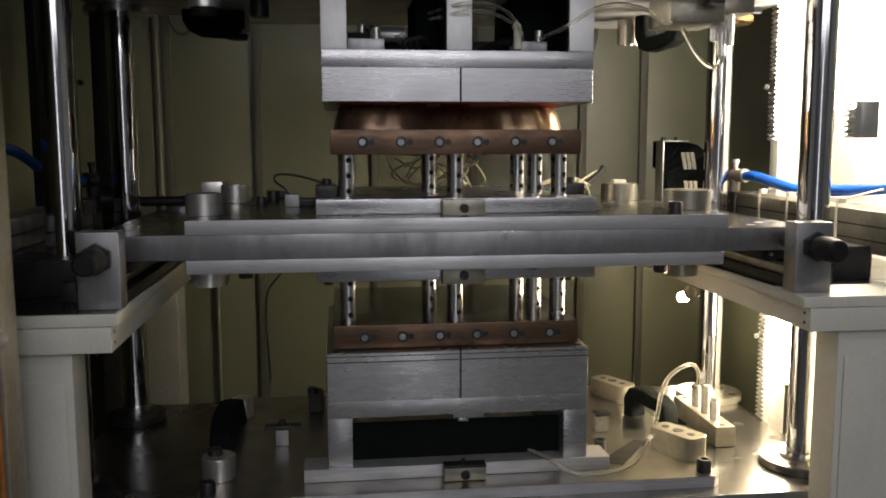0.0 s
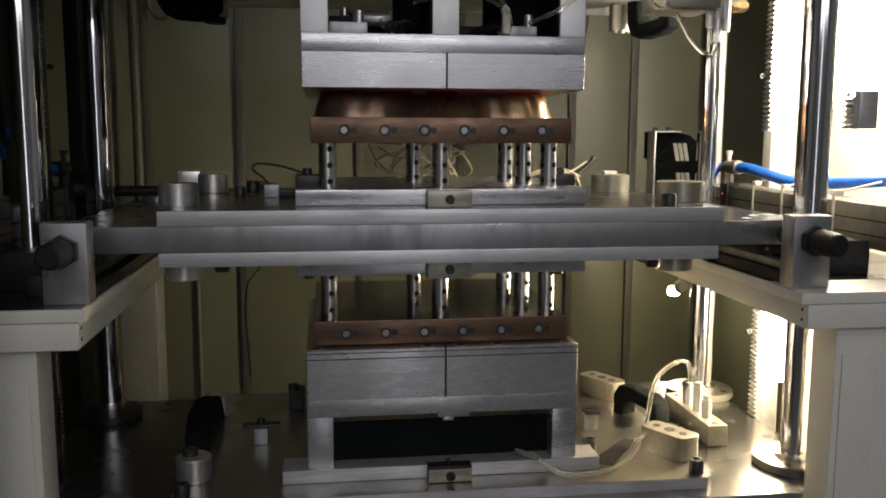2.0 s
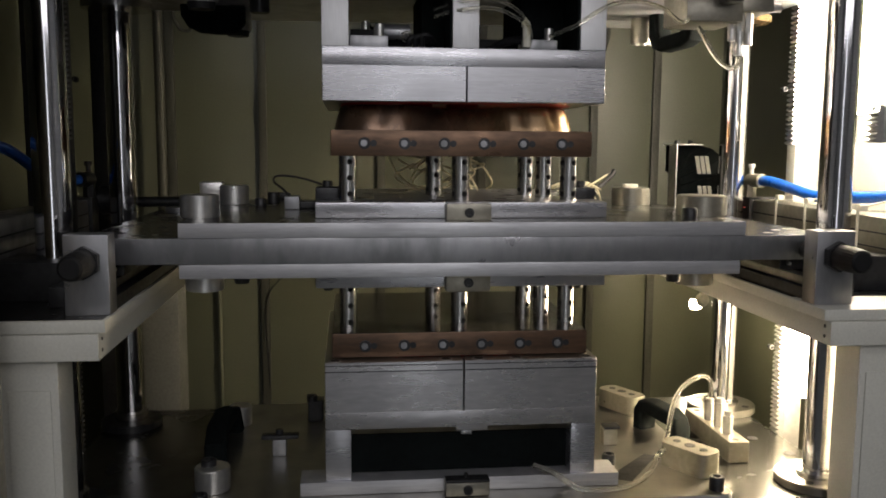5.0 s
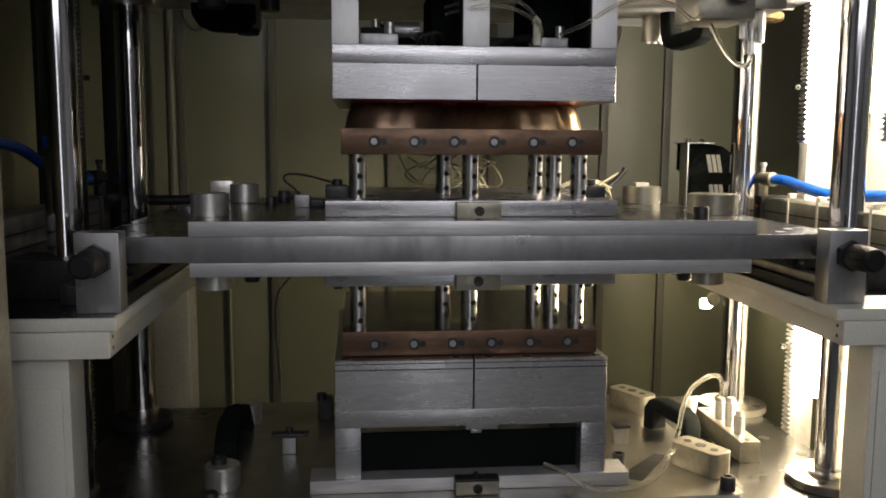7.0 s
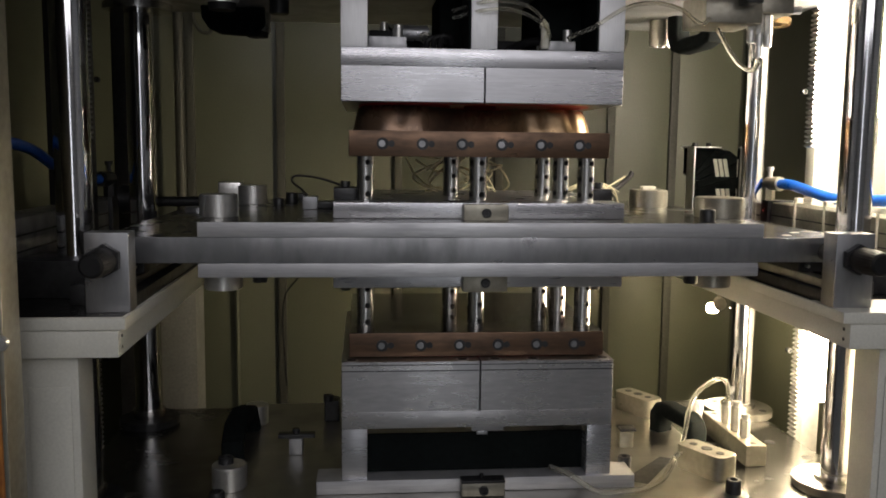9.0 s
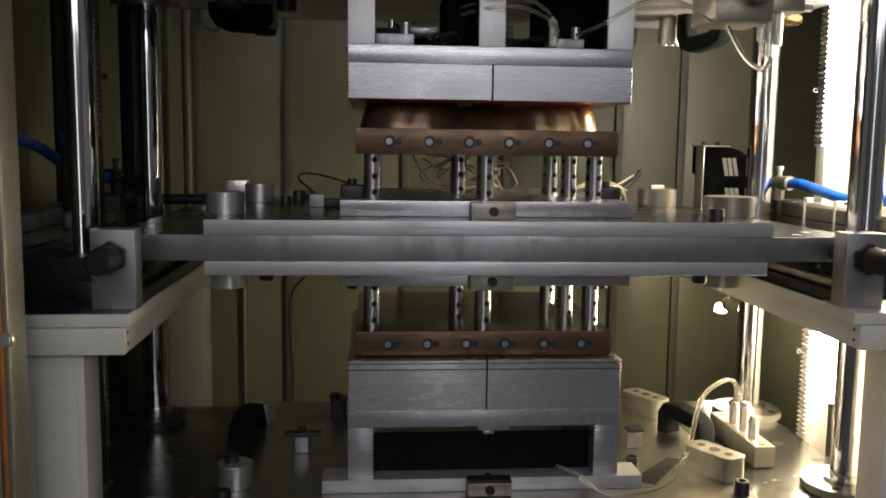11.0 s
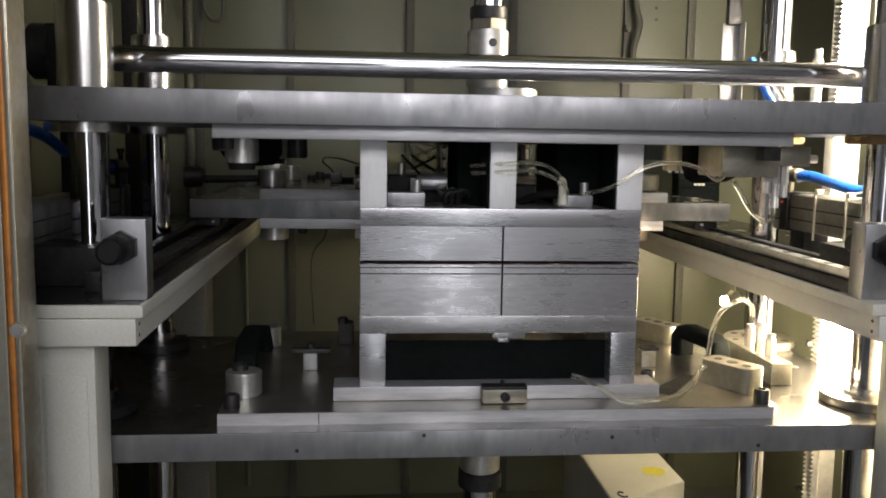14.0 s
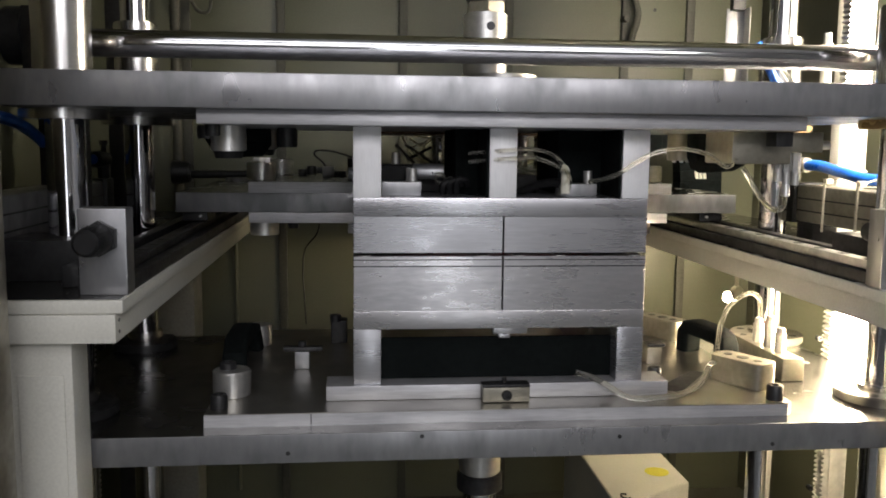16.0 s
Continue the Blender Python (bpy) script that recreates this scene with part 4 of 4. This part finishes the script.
for s in (-1, 1):
    for y in (-0.02, 0.38):
        o = part("bearing_block", box(min(s * 0.585, s * 0.642), max(s * 0.585, s * 0.642), y, y + 0.13, 1.106, 1.1300, 0.004), BLACK, car)
        part("grease_nipple", cyl((s * 0.60, y - 0.0005, 1.118), (s * 0.60, y - 0.01, 1.118), 0.003, seg=10), PIN, o)
    for x, y in ((0.52, 0.02), (0.56, -0.02), (0.60, 0.03), (0.55, 0.12), (0.61, 0.2)):
        part("counterbore", cyl((s * x, y, 1.1738), (s * x, y, 1.1748), 0.009, seg=16), BLACK if s < 0 else PIN, car)
round_stop(car, -0.470, 0.055, 1.2, 0.034, 0.040)
round_stop(car, -0.452, 0.40, 1.2, 0.031, 0.040)
round_stop(car, 0.425, 0.36, 1.2, 0.042, 0.038, 1, BEIGE)
round_stop(car, 0.470, 0.075, 1.2, 0.047, 0.038, 1, BEIGE)
part("rear_block", box(-0.540, -0.490, 0.485, 0.535, 1.2, 1.243, 0.003), PIN, car, "pale steel block")
part("flat_disc", cyl((-0.585, 0.50, 1.1745), (-0.585, 0.50, 1.186), 0.034, seg=32, bevel=0.002), STEEL, car)
part("terminal", box(0.408, 0.438, 0.35, 0.37, 1.2382, 1.246, 0.001), WHITE_TIE, car)
part("clamp_bolt", bolt_bm((0.402, -0.035, 1.2), 0.014, 0.022), BLACK, car)
part("clamp_bolt", bolt_bm((-0.39, 0.34, 1.2), 0.012, 0.016), BLACK, car)
part("clamp_bolt", bolt_bm((-0.372, 0.46, 1.2), 0.014, 0.022), BLACK, car)
cb = part("terminal_block", box(-0.333, -0.303, 0.232, 0.262, 1.2, 1.226, 0.002), STEEL, car, "small grey terminal block")
part("lead", hose([(-0.325, 0.24, 1.226), (-0.335, 0.235, 1.240), (-0.352, 0.22, 1.256), (-0.345, 0.215, 1.268), (-0.31, 0.21, 1.266), (-0.27, 0.20, 1.256), (-0.235, 0.19, 1.243), (-0.21, 0.19, 1.236)], 0.0022, 8), BLACK, cb, "thin dark heater lead")
for x, y in ((-0.29, 0.25), (-0.36, 0.55)):
    part("dark_terminal", box(x - 0.018, x + 0.018, y, y + 0.025, 1.2, 1.215, 0.003), BLACK, car)
# underside
for x, y in ((-0.464, 0.055), (-0.45, 0.40)):
    round_stop(car, x, y, 1.1062, 0.034, 0.038, -1)
for x, y in ((0.445, 0.04), (0.445, 0.42)):
    round_stop(car, x, y, 1.1062, 0.036, 0.034, -1, BEIGE)
for x, y in ((-0.392, 0.0), (0.378, -0.03)):
    part("cap_screw", bolt_bm((x, y, 1.1062), 0.013, 0.018, (0, 0, -1)), BLACK, car)
part("hanging_lead", hose([(-0.36, 0.50, 1.106), (-0.352, 0.52, 1.07), (-0.362, 0.54, 1.02), (-0.398, 0.56, 0.97), (-0.406, 0.57, 0.90), (-0.402, 0.57, 0.82), (-0.398, 0.572, 0.74)], 0.0022, 8), BLACK, car, "thin hanging cable")
# drag chain bracket and chain at the rear right
br = part("chain_bracket", box(0.588, 0.591, 0.515, 0.5645, 1.1745, 1.333, 0.0008), PIN, car, "thin folded sheet bracket")
part("bracket_top", box(0.588, 0.655, 0.515, 0.605, 1.3332, 1.336, 0.0008), PIN, br)
for x in (0.606, 0.640):
    part("bracket_bolt", bolt_bm((x, 0.56, 1.336), 0.007, 0.009), BLACK, br)


def prism(outline, y0, y1, bevel=0.002):
    """An outline in x and z, given a depth in y."""
    bm = loft([[(x, y, z) for x, z in outline] for y in (y0, y1)])
    if bevel:
        bmesh.ops.bevel(bm, geom=bm.edges[:], offset=bevel, segments=1, affect="EDGES")
    return bm


chain = thing("drag_chain", (0.66, 0.55, 1.19), "black plastic drag chain carrying pale cables", "cable chain")
CARRIED.append(chain)
CY = 0.598
ARM, LEG = [], []
for i in range(3):
    ARM.append(part("chain_link", prism([(0.603, 1.268), (0.652, 1.268), (0.652, 1.333), (0.603, 1.333)], CY - 0.030 + 0.002 * i, CY + 0.030 - 0.002 * i), VOID, chain, smooth=None))
OUT = ((0.618, 1.334), (0.662, 1.334), (0.700, 1.326), (0.730, 1.303), (0.747, 1.270), (0.755, 1.231), (0.758, 1.186), (0.759, 1.136))
INN = ((0.602, 1.268), (0.605, 1.267), (0.611, 1.262), (0.616, 1.251), (0.619, 1.233), (0.621, 1.210), (0.622, 1.176), (0.622, 1.136))
for i in range(7):
    LEG.append(part("chain_link", prism([INN[i], INN[i + 1], OUT[i + 1], OUT[i]], CY - 0.031 - 0.001 * (i % 2), CY + 0.031), VOID, chain, smooth=None))
for x0, z0, lean in ((0.664, 1.262, -0.009), (0.672, 1.188, -0.007)):
    for k in range(3):
        x = x0 + 0.0125 * k
        LEG.append(part("cable", prism([(x, z0), (x + 0.010, z0), (x + 0.010 + lean, z0 + 0.044), (x + lean, z0 + 0.044)], CY - 0.0345, CY - 0.0315, 0.0012), WHITE_TIE, chain, "pale cable"))

def heating_tool(name, label, z_foot, up):
    """Foot plate, drilled standoffs, browned copper heating plate with six pins."""
    o = thing(name, (0, 0.25, z_foot), label, "heating tool", "heating tools")
    CARRIED.append(o)
    zf = z_foot + up * 0.0285 if up > 0 else z_foot - 0.0315
    lo, hi = min(z_foot, zf), max(z_foot, zf)
    part("foot_plate", box(-0.2646, 0.2646, 0.014, 0.48, lo + 0.0002, hi, 0.0015), ALU, o)
    c0, c1 = (1.3103, 1.3563) if up > 0 else (0.9440, 0.9885)
    plate = part("copper_plate", box(-0.2368, 0.2368, 0.027, 0.46, c0, c1, 0.002), COPPER, o, "browned copper heating plate")
    for x in (-0.178, -0.1065, -0.035, 0.037, 0.109, 0.180):
        z = 1.333 if up > 0 else 0.9655
        cl = part("heater_pin", cyl((x, 0.0272, z), (x, 0.021, z), 0.0060, seg=20, bevel=0.0018), STEEL, plate)
        part("pin_collar", cyl((x + 0.001, 0.0274, z), (x + 0.001, 0.0250, z), 0.0108, seg=20), BLACK, cl)
        part("pin_hole", cyl((x + 0.017, 0.0274, z), (x + 0.017, 0.0264, z), 0.006, seg=16), BLACK, cl)
    if up < 0:
        part("polished_back", box(-0.2355, 0.2355, 0.0285, 0.459, c1, c1 + 0.00018, 0), BURNT_TOP, plate, "dark polished rear face")
    h = abs(c0 - hi) if up > 0 else abs(lo - c1)
    z0 = hi if up > 0 else c1
    holes = [h * k for k in ((0.14, 0.5, 0.86) if h > 0.07 else (0.2, 0.52, 0.84))]
    for i, (x, y) in enumerate(((-0.207, 0.085), (0.003, 0.085), (0.209, 0.085), (-0.032, 0.24), (0.158, 0.24), (0.178, 0.16))):
        part("standoff", drilled_bar((x, y, z0 + 0.0002), 0.0163, h - 0.0004, holes, -1.66 + 0.09 * (i % 3), 0.0056), TURNED, o, "drilled bright steel standoff", 50, BLACK)
    centre_clamp(o, 0.006, 0.0135, *((z_foot - 0.003, hi - 0.001) if up > 0 else (lo - 0.004, z_foot - 0.002)))
    for x in (-0.245, 0.245):
        b = part("edge_clamp", box(x - 0.022, x + 0.022, 0.10, 0.15, *((hi, hi + 0.022) if up > 0 else (lo - 0.010, lo)), 0.004), BLACK, o)
        part("clamp_screw", bolt_bm((x, 0.125, hi + 0.022 if up > 0 else lo - 0.010), 0.009, 0.012, (0, 0, up)), BLACK, b)
    return o


top = heating_tool("upper_heating_tool", "upper heating tool with browned copper plate on drilled standoffs", 1.2, 1)
low = heating_tool("lower_heating_tool", "lower heating tool with browned copper plate on drilled standoffs", 1.1062, -1)


def heater_form():
    """The raised heating form: a rounded frustum with pleats pressed into its flanks and a waisted front."""
    base = resample(rrect(0.226, 0.19, 0.07, 12), 260)
    loops = []
    for z, k in ((1.3565, 1.0), (1.361, 0.998), (1.368, 0.991), (1.376, 0.983), (1.384, 0.974), (1.392, 0.964), (1.399, 0.95), (1.4026, 0.925)):
        u = (z - 1.3565) / 0.046
        lp = []
        for x, y in base:
            fold = max(0.0, math.sin(x * 118 - 0.9)) ** 3 * (1.0 if x > 0.09 else 0.22 if x < -0.16 else 0.45) * (1 if abs(x) < 0.20 else 0.3)
            waist = 1 / (1 + math.exp(-(x + 0.062) / 0.016)) / (1 + math.exp((x - 0.078) / 0.006))
            inn = (0.055 * fold * u + waist * (0.22 + 0.10 * u)) if abs(y) > 0.1 else 0.03 * u * max(0.0, math.sin(y * 120))
            dz = -0.004 * u * waist - 0.003 * u * (x > 0.09)
            lp.append((x * (k - 0.05 * inn) - 0.005, 0.245 + y * (k - inn), z + dz))
        loops.append(lp)
    loops.append([(x * 0.72, 0.245 + y * 0.56, 1.390) for x, y in base])
    loops.append([(x * 0.68, 0.245 + y * 0.52, 1.3572) for x, y in base])
    return loft(loops)


part("heater_form", heater_form(), BURNT, top, "scorched brown heating form, a lit golden sheen painted on its lobe", 50)
for pts in ([(0.0, 0.30, 1.31), (-0.03, 0.32, 1.29), (-0.07, 0.31, 1.25), (-0.02, 0.30, 1.235), (0.03, 0.32, 1.26), (0.0, 0.33, 1.285), (-0.05, 0.34, 1.275), (-0.10, 0.33, 1.30)],
            [(0.02, 0.31, 1.31), (0.03, 0.33, 1.27), (0.05, 0.34, 1.24), (0.055, 0.35, 1.232)],
            [(0.03, 0.31, 1.31), (0.045, 0.33, 1.27), (0.06, 0.33, 1.235)], [(0.01, 0.31, 1.31), (0.05, 0.32, 1.27), (0.075, 0.34, 1.233)],
            [(0.02, 0.36, 1.31), (0.08, 0.36, 1.29), (0.11, 0.37, 1.25), (0.10, 0.38, 1.233)],
            [(-0.12, 0.36, 1.31), (-0.10, 0.36, 1.27), (-0.06, 0.36, 1.24), (0.0, 0.37, 1.25), (0.04, 0.37, 1.28)],
            [(0.20, 0.24, 1.24), (0.25, 0.26, 1.255), (0.29, 0.28, 1.24), (0.32, 0.30, 1.25), (0.36, 0.33, 1.268)],
            [(0.19, 0.26, 1.235), (0.24, 0.28, 1.245), (0.28, 0.30, 1.248), (0.33, 0.32, 1.242), (0.35, 0.34, 1.21)]):
    part("heater_lead", hose(pts, 0.0021, 6, 6), WIRE, top, "pale braided heater lead")
rnd = random.Random(7)
for k in range(7):
    x0, y0 = rnd.uniform(-0.10, 0.09), rnd.uniform(0.28, 0.36)
    pts = [(x0, y0, 1.309)]
    x, z = x0, 1.309
    for j in range(rnd.choice((3, 4, 5))):
        x += rnd.uniform(-0.045, 0.05)
        z = max(1.234, z - rnd.uniform(0.008, 0.034)) if j % 2 == 0 else min(1.29, z + rnd.uniform(-0.02, 0.02))
        pts.append((x, y0 + rnd.uniform(-0.02, 0.03), max(z, 1.233)))
    part("heater_lead", hose(pts, 0.0019, 6, 6), WIRE, top, "pale braided heater lead")
for k in range(3):
    part("heater_lead", hose([(0.20 + 0.01 * k, 0.25, 1.233 + 0.004 * k), (0.235 + 0.008 * k, 0.26, 1.248 + 0.003 * k), (0.27 + 0.006 * k, 0.28, 1.240 + 0.004 * k), (0.31, 0.30 + 0.006 * k, 1.246 + 0.003 * k), (0.335 + 0.006 * k, 0.33, 1.215 + 0.01 * k)], 0.0013, 6, 6), WIRE, top, "pale braided heater lead")
part("conduit", hose([(0.30, 0.33, 1.205), (0.34, 0.36, 1.23), (0.39, 0.40, 1.262), (0.40, 0.41, 1.275)], 0.006, 8, 6), RUBBER, top, "black conduit end")
for pts in ([(-0.020, 0.075, 0.944), (-0.016, 0.072, 0.930), (-0.006, 0.07, 0.912), (-0.002, 0.07, 0.898)], [(0.008, 0.075, 0.944), (0.022, 0.072, 0.930), (0.042, 0.07, 0.921), (0.062, 0.07, 0.926)], [(0.0, 0.08, 0.944), (0.010, 0.078, 0.932), (0.026, 0.076, 0.924)]):
    part("burnt_scrap", hose(pts, 0.0058, 6, 4), RUBBER, low, "curled burnt plastic scrap")

# ---- air cylinders beside the rails, hoses, pipes ----
for s in (-1, 1):
    def bx(x0, x1, *r, s=s):
        return box(min(s * x0, s * x1), max(s * x0, s * x1), *r)
    ac = thing("air_cylinder", (s * 0.83, 0.2, 1.067), "extruded aluminium air cylinder along the side beam", "air cylinder", "air cylinders")
    # barrel tone holds the lamp light: beige on the right, grey steel left
    tube = part("barrel", bx(0.797, 0.867, -0.10, 0.535, 1.115, 1.20, 0.006), STEEL if s < 0 else BEIGE, ac)
    for z in (1.140, 1.168):
        part("t_slot", bx(0.7955, 0.7969, -0.10, 0.535, z, z + 0.003, 0), BLACK, tube)
    part("end_cap", bx(0.789, 0.870, 0.5352, 0.59, 1.11, 1.205, 0.004), BLACK, ac)
    part("foot", bx(0.80, 0.86, 0.05, 0.12, 1.0672, 1.1148, 0.002), BLACK, ac)
    part("foot", bx(0.80, 0.86, 0.46, 0.53, 1.0672, 1.1148, 0.002), BLACK, ac)
    fitting = part("elbow_fitting", cyl((s * 0.80, 0.555, 1.205), (s * 0.80, 0.555, 1.252), 0.014, seg=6, bevel=0.001), BEIGE if s > 0 else BLACK, ac)
    part("elbow", cyl((s * 0.80, 0.565, 1.246), (s * 0.81, 0.515, 1.247), 0.0175, seg=20, bevel=0.002), BEIGE if s > 0 else BLACK, fitting)
    part("throttle_screw", cyl((s * 0.80, 0.555, 1.252), (s * 0.80, 0.555, 1.278), 0.006, seg=12), PIN if s > 0 else BLACK, fitting)
    part("throttle_knob", cyl((s * 0.80, 0.555, 1.278), (s * 0.80, 0.555, 1.288), 0.0095, seg=14, bevel=0.001), PIN if s > 0 else BLACK, fitting)
    bh = thing("blue_air_hose", (s * 0.87, 0.3, 1.2), "blue polyurethane air hose", "hose", "air hoses")
    if s > 0:
        part("tube", hose([(0.81, 0.515, 1.247), (0.815, 0.47, 1.246), (0.825, 0.39, 1.233), (0.84, 0.30, 1.221), (0.87, 0.19, 1.226), (0.90, 0.05, 1.240), (0.95, -0.05, 1.262)], 0.0125, 14), BLUE, bh)
        for y in (0.41, 0.28, 0.08):
            t = thing("cable_tie", (0.83, y, 1.12), "natural nylon cable tie round cylinder and hose", "cable tie", "cable ties")
            part("strap", box(0.7935, 0.7952, y - 0.004, y + 0.004, 1.10, 1.206, 0), WHITE_TIE, t)
            part("strap_top", box(0.7935, 0.850, y - 0.004, y + 0.004, 1.2062, 1.2080, 0), WHITE_TIE, t)
            part("lock", box(0.795, 0.811, y - 0.008, y + 0.008, 1.2082, 1.219, 0.002), WHITE_TIE, t)
            part("tail", hose([(0.805, y, 1.214), (0.83, y - 0.03, 1.226), (0.855, y - 0.06, 1.238)], 0.0022, 6, 4), WHITE_TIE, t)
        part("indicator", box(0.7872, 0.7884, 0.556, 0.5585, 1.178, 1.180, 0), RED_LED, ac, "small red indicator light")
    else:
        part("tube", hose([(-0.81, 0.515, 1.247), (-0.825, 0.48, 1.248), (-0.86, 0.42, 1.262), (-0.85, 0.31, 1.290), (-0.85, 0.20, 1.318), (-0.86, 0.08, 1.330), (-0.88, -0.05, 1.325)], 0.011, 14), BLUE, bh)

pipe = thing("hanging_pipe", (-0.80, 1.40, 1.6), "dark conduit hanging on the cabinet back wall", "pipe")
part("conduit", cyl((-0.81, 1.42, 0.6), (-0.81, 1.42, 2.4), 0.016, seg=20), OLIVE_DARK, pipe)
part("hook", hose([(-0.77, 1.42, 2.3), (-0.765, 1.42, 1.80), (-0.75, 1.42, 1.71), (-0.72, 1.42, 1.69), (-0.70, 1.42, 1.71), (-0.70, 1.42, 1.80)], 0.006, 8, 6), OLIVE_DARK, pipe)
part("thin_pipe", cyl((-0.645, 1.485, 0.1), (-0.645, 1.485, 1.15), 0.007, seg=12), OLIVE, pipe)
lv = thing("wall_lever", (0.68, 1.46, 1.58), "grey steel lever hanging on the cabinet back wall", "lever")
part("bar", hose([(0.672, 1.455, 2.0), (0.675, 1.455, 1.80), (0.690, 1.452, 1.72), (0.672, 1.455, 1.64), (0.676, 1.455, 1.585)], 0.011, 10, 6), OLIVE_DARK, lv)
part("pivot", cyl((0.655, 1.499, 1.71), (0.655, 1.45, 1.71), 0.012, seg=20, bevel=0.002), OLIVE_DARK, lv)
bo = thing("lever_arm", (-0.62, 0.80, 1.17), "black oxide pipe and ball knob behind the carriage", "lever")
part("arm", cyl((-0.74, 0.61, 1.190), (-0.50, 0.60, 1.192), 0.012, seg=16), BLACK, bo)
part("knob", cyl((-0.79, 0.61, 1.196), (-0.735, 0.61, 1.196), 0.036, 0.030, seg=24, bevel=0.004), BLACK, bo)
CARRIED.append(bo)
spot = thing("yellow_spotted_box", (0.55, 0.95, 0.05), "cream machine box with a yellow paint spot", "box")
foot = ((0.418, 1.20), (0.664, 1.20), (0.662, 0.773), (0.416, 0.62))
bm = loft([[(x, y, z) for x, y in foot] for z in (0.05, 0.374)])
bmesh.ops.bevel(bm, geom=bm.edges[:], offset=0.003, segments=2, affect="EDGES")
part("case", bm, CREAM, spot)
part("paint_spot", cyl((0.598, 0.852, 0.3741), (0.598, 0.852, 0.3746), 0.034, seg=24), YELLOW, spot, "yellow paint spot")
part("scuff_mark", hose([(0.462, 0.70, 0.3745), (0.450, 0.705, 0.3745), (0.446, 0.685, 0.3745), (0.456, 0.672, 0.3745), (0.466, 0.676, 0.3745)], 0.003, 6, 4), BLACK, spot)


def motions():
    """Everything that moves: the lower press rises, the upper press descends, the heater carriage slides back."""
    lift = [(0, 0), (11.3, 0), (11.4, -0.004), (11.5, -0.053), (11.6, -0.09), (11.7, -0.101), (13.0, -0.1011), (13.1, -0.093), (13.2, -0.053), (13.3, -0.006), (13.4, 0.046), (13.5, 0.091), (13.6, 0.130), (13.7, 0.151), (13.8, 0.1575), (13.9, 0.159), (16, 0.159)]
    drop = [(0, 0), (11.3, 0), (11.4, 0.004), (11.5, 0.045), (11.6, 0.0517), (11.7, 0.0521), (13.0, 0.0521), (13.1, 0.040), (13.2, -0.004), (13.3, -0.048), (13.4, -0.094), (13.5, -0.1386), (13.6, -0.188), (13.7, -0.238), (13.8, -0.285), (13.9, -0.2983), (14.0, -0.2995), (16, -0.3)]
    slide = [(0, 0), (11.8, 0), (11.9, 0.030), (12.0, 0.0856), (12.25, 0.232), (12.5, 0.3751), (12.7, 0.50), (12.8, 0.57), (12.9, 0.61), (13.0, 0.618), (16, 0.615)]
    for group, rows, axis in ((LOWER, lift, 2), (UPPER, drop, 2), (CARRIED, slide, 1)):
        for ob in group:
            x, y, z = BASES[ob.name]
            walk(ob, [(t, pose(x, y + (v if axis == 1 else 0), z + (v if axis == 2 else 0))) for t, v in rows])
    # the drag chain draws out as the carriage runs back
    for i, ob in enumerate(ARM):
        walk(ob, [(t, pose(0.133 * i / 3 * v / 0.618, 0, 0)) for t, v in slide])
    for ob in LEG:
        walk(ob, [(t, pose(0.133 * v / 0.618, 0, 0)) for t, v in slide])


motions()
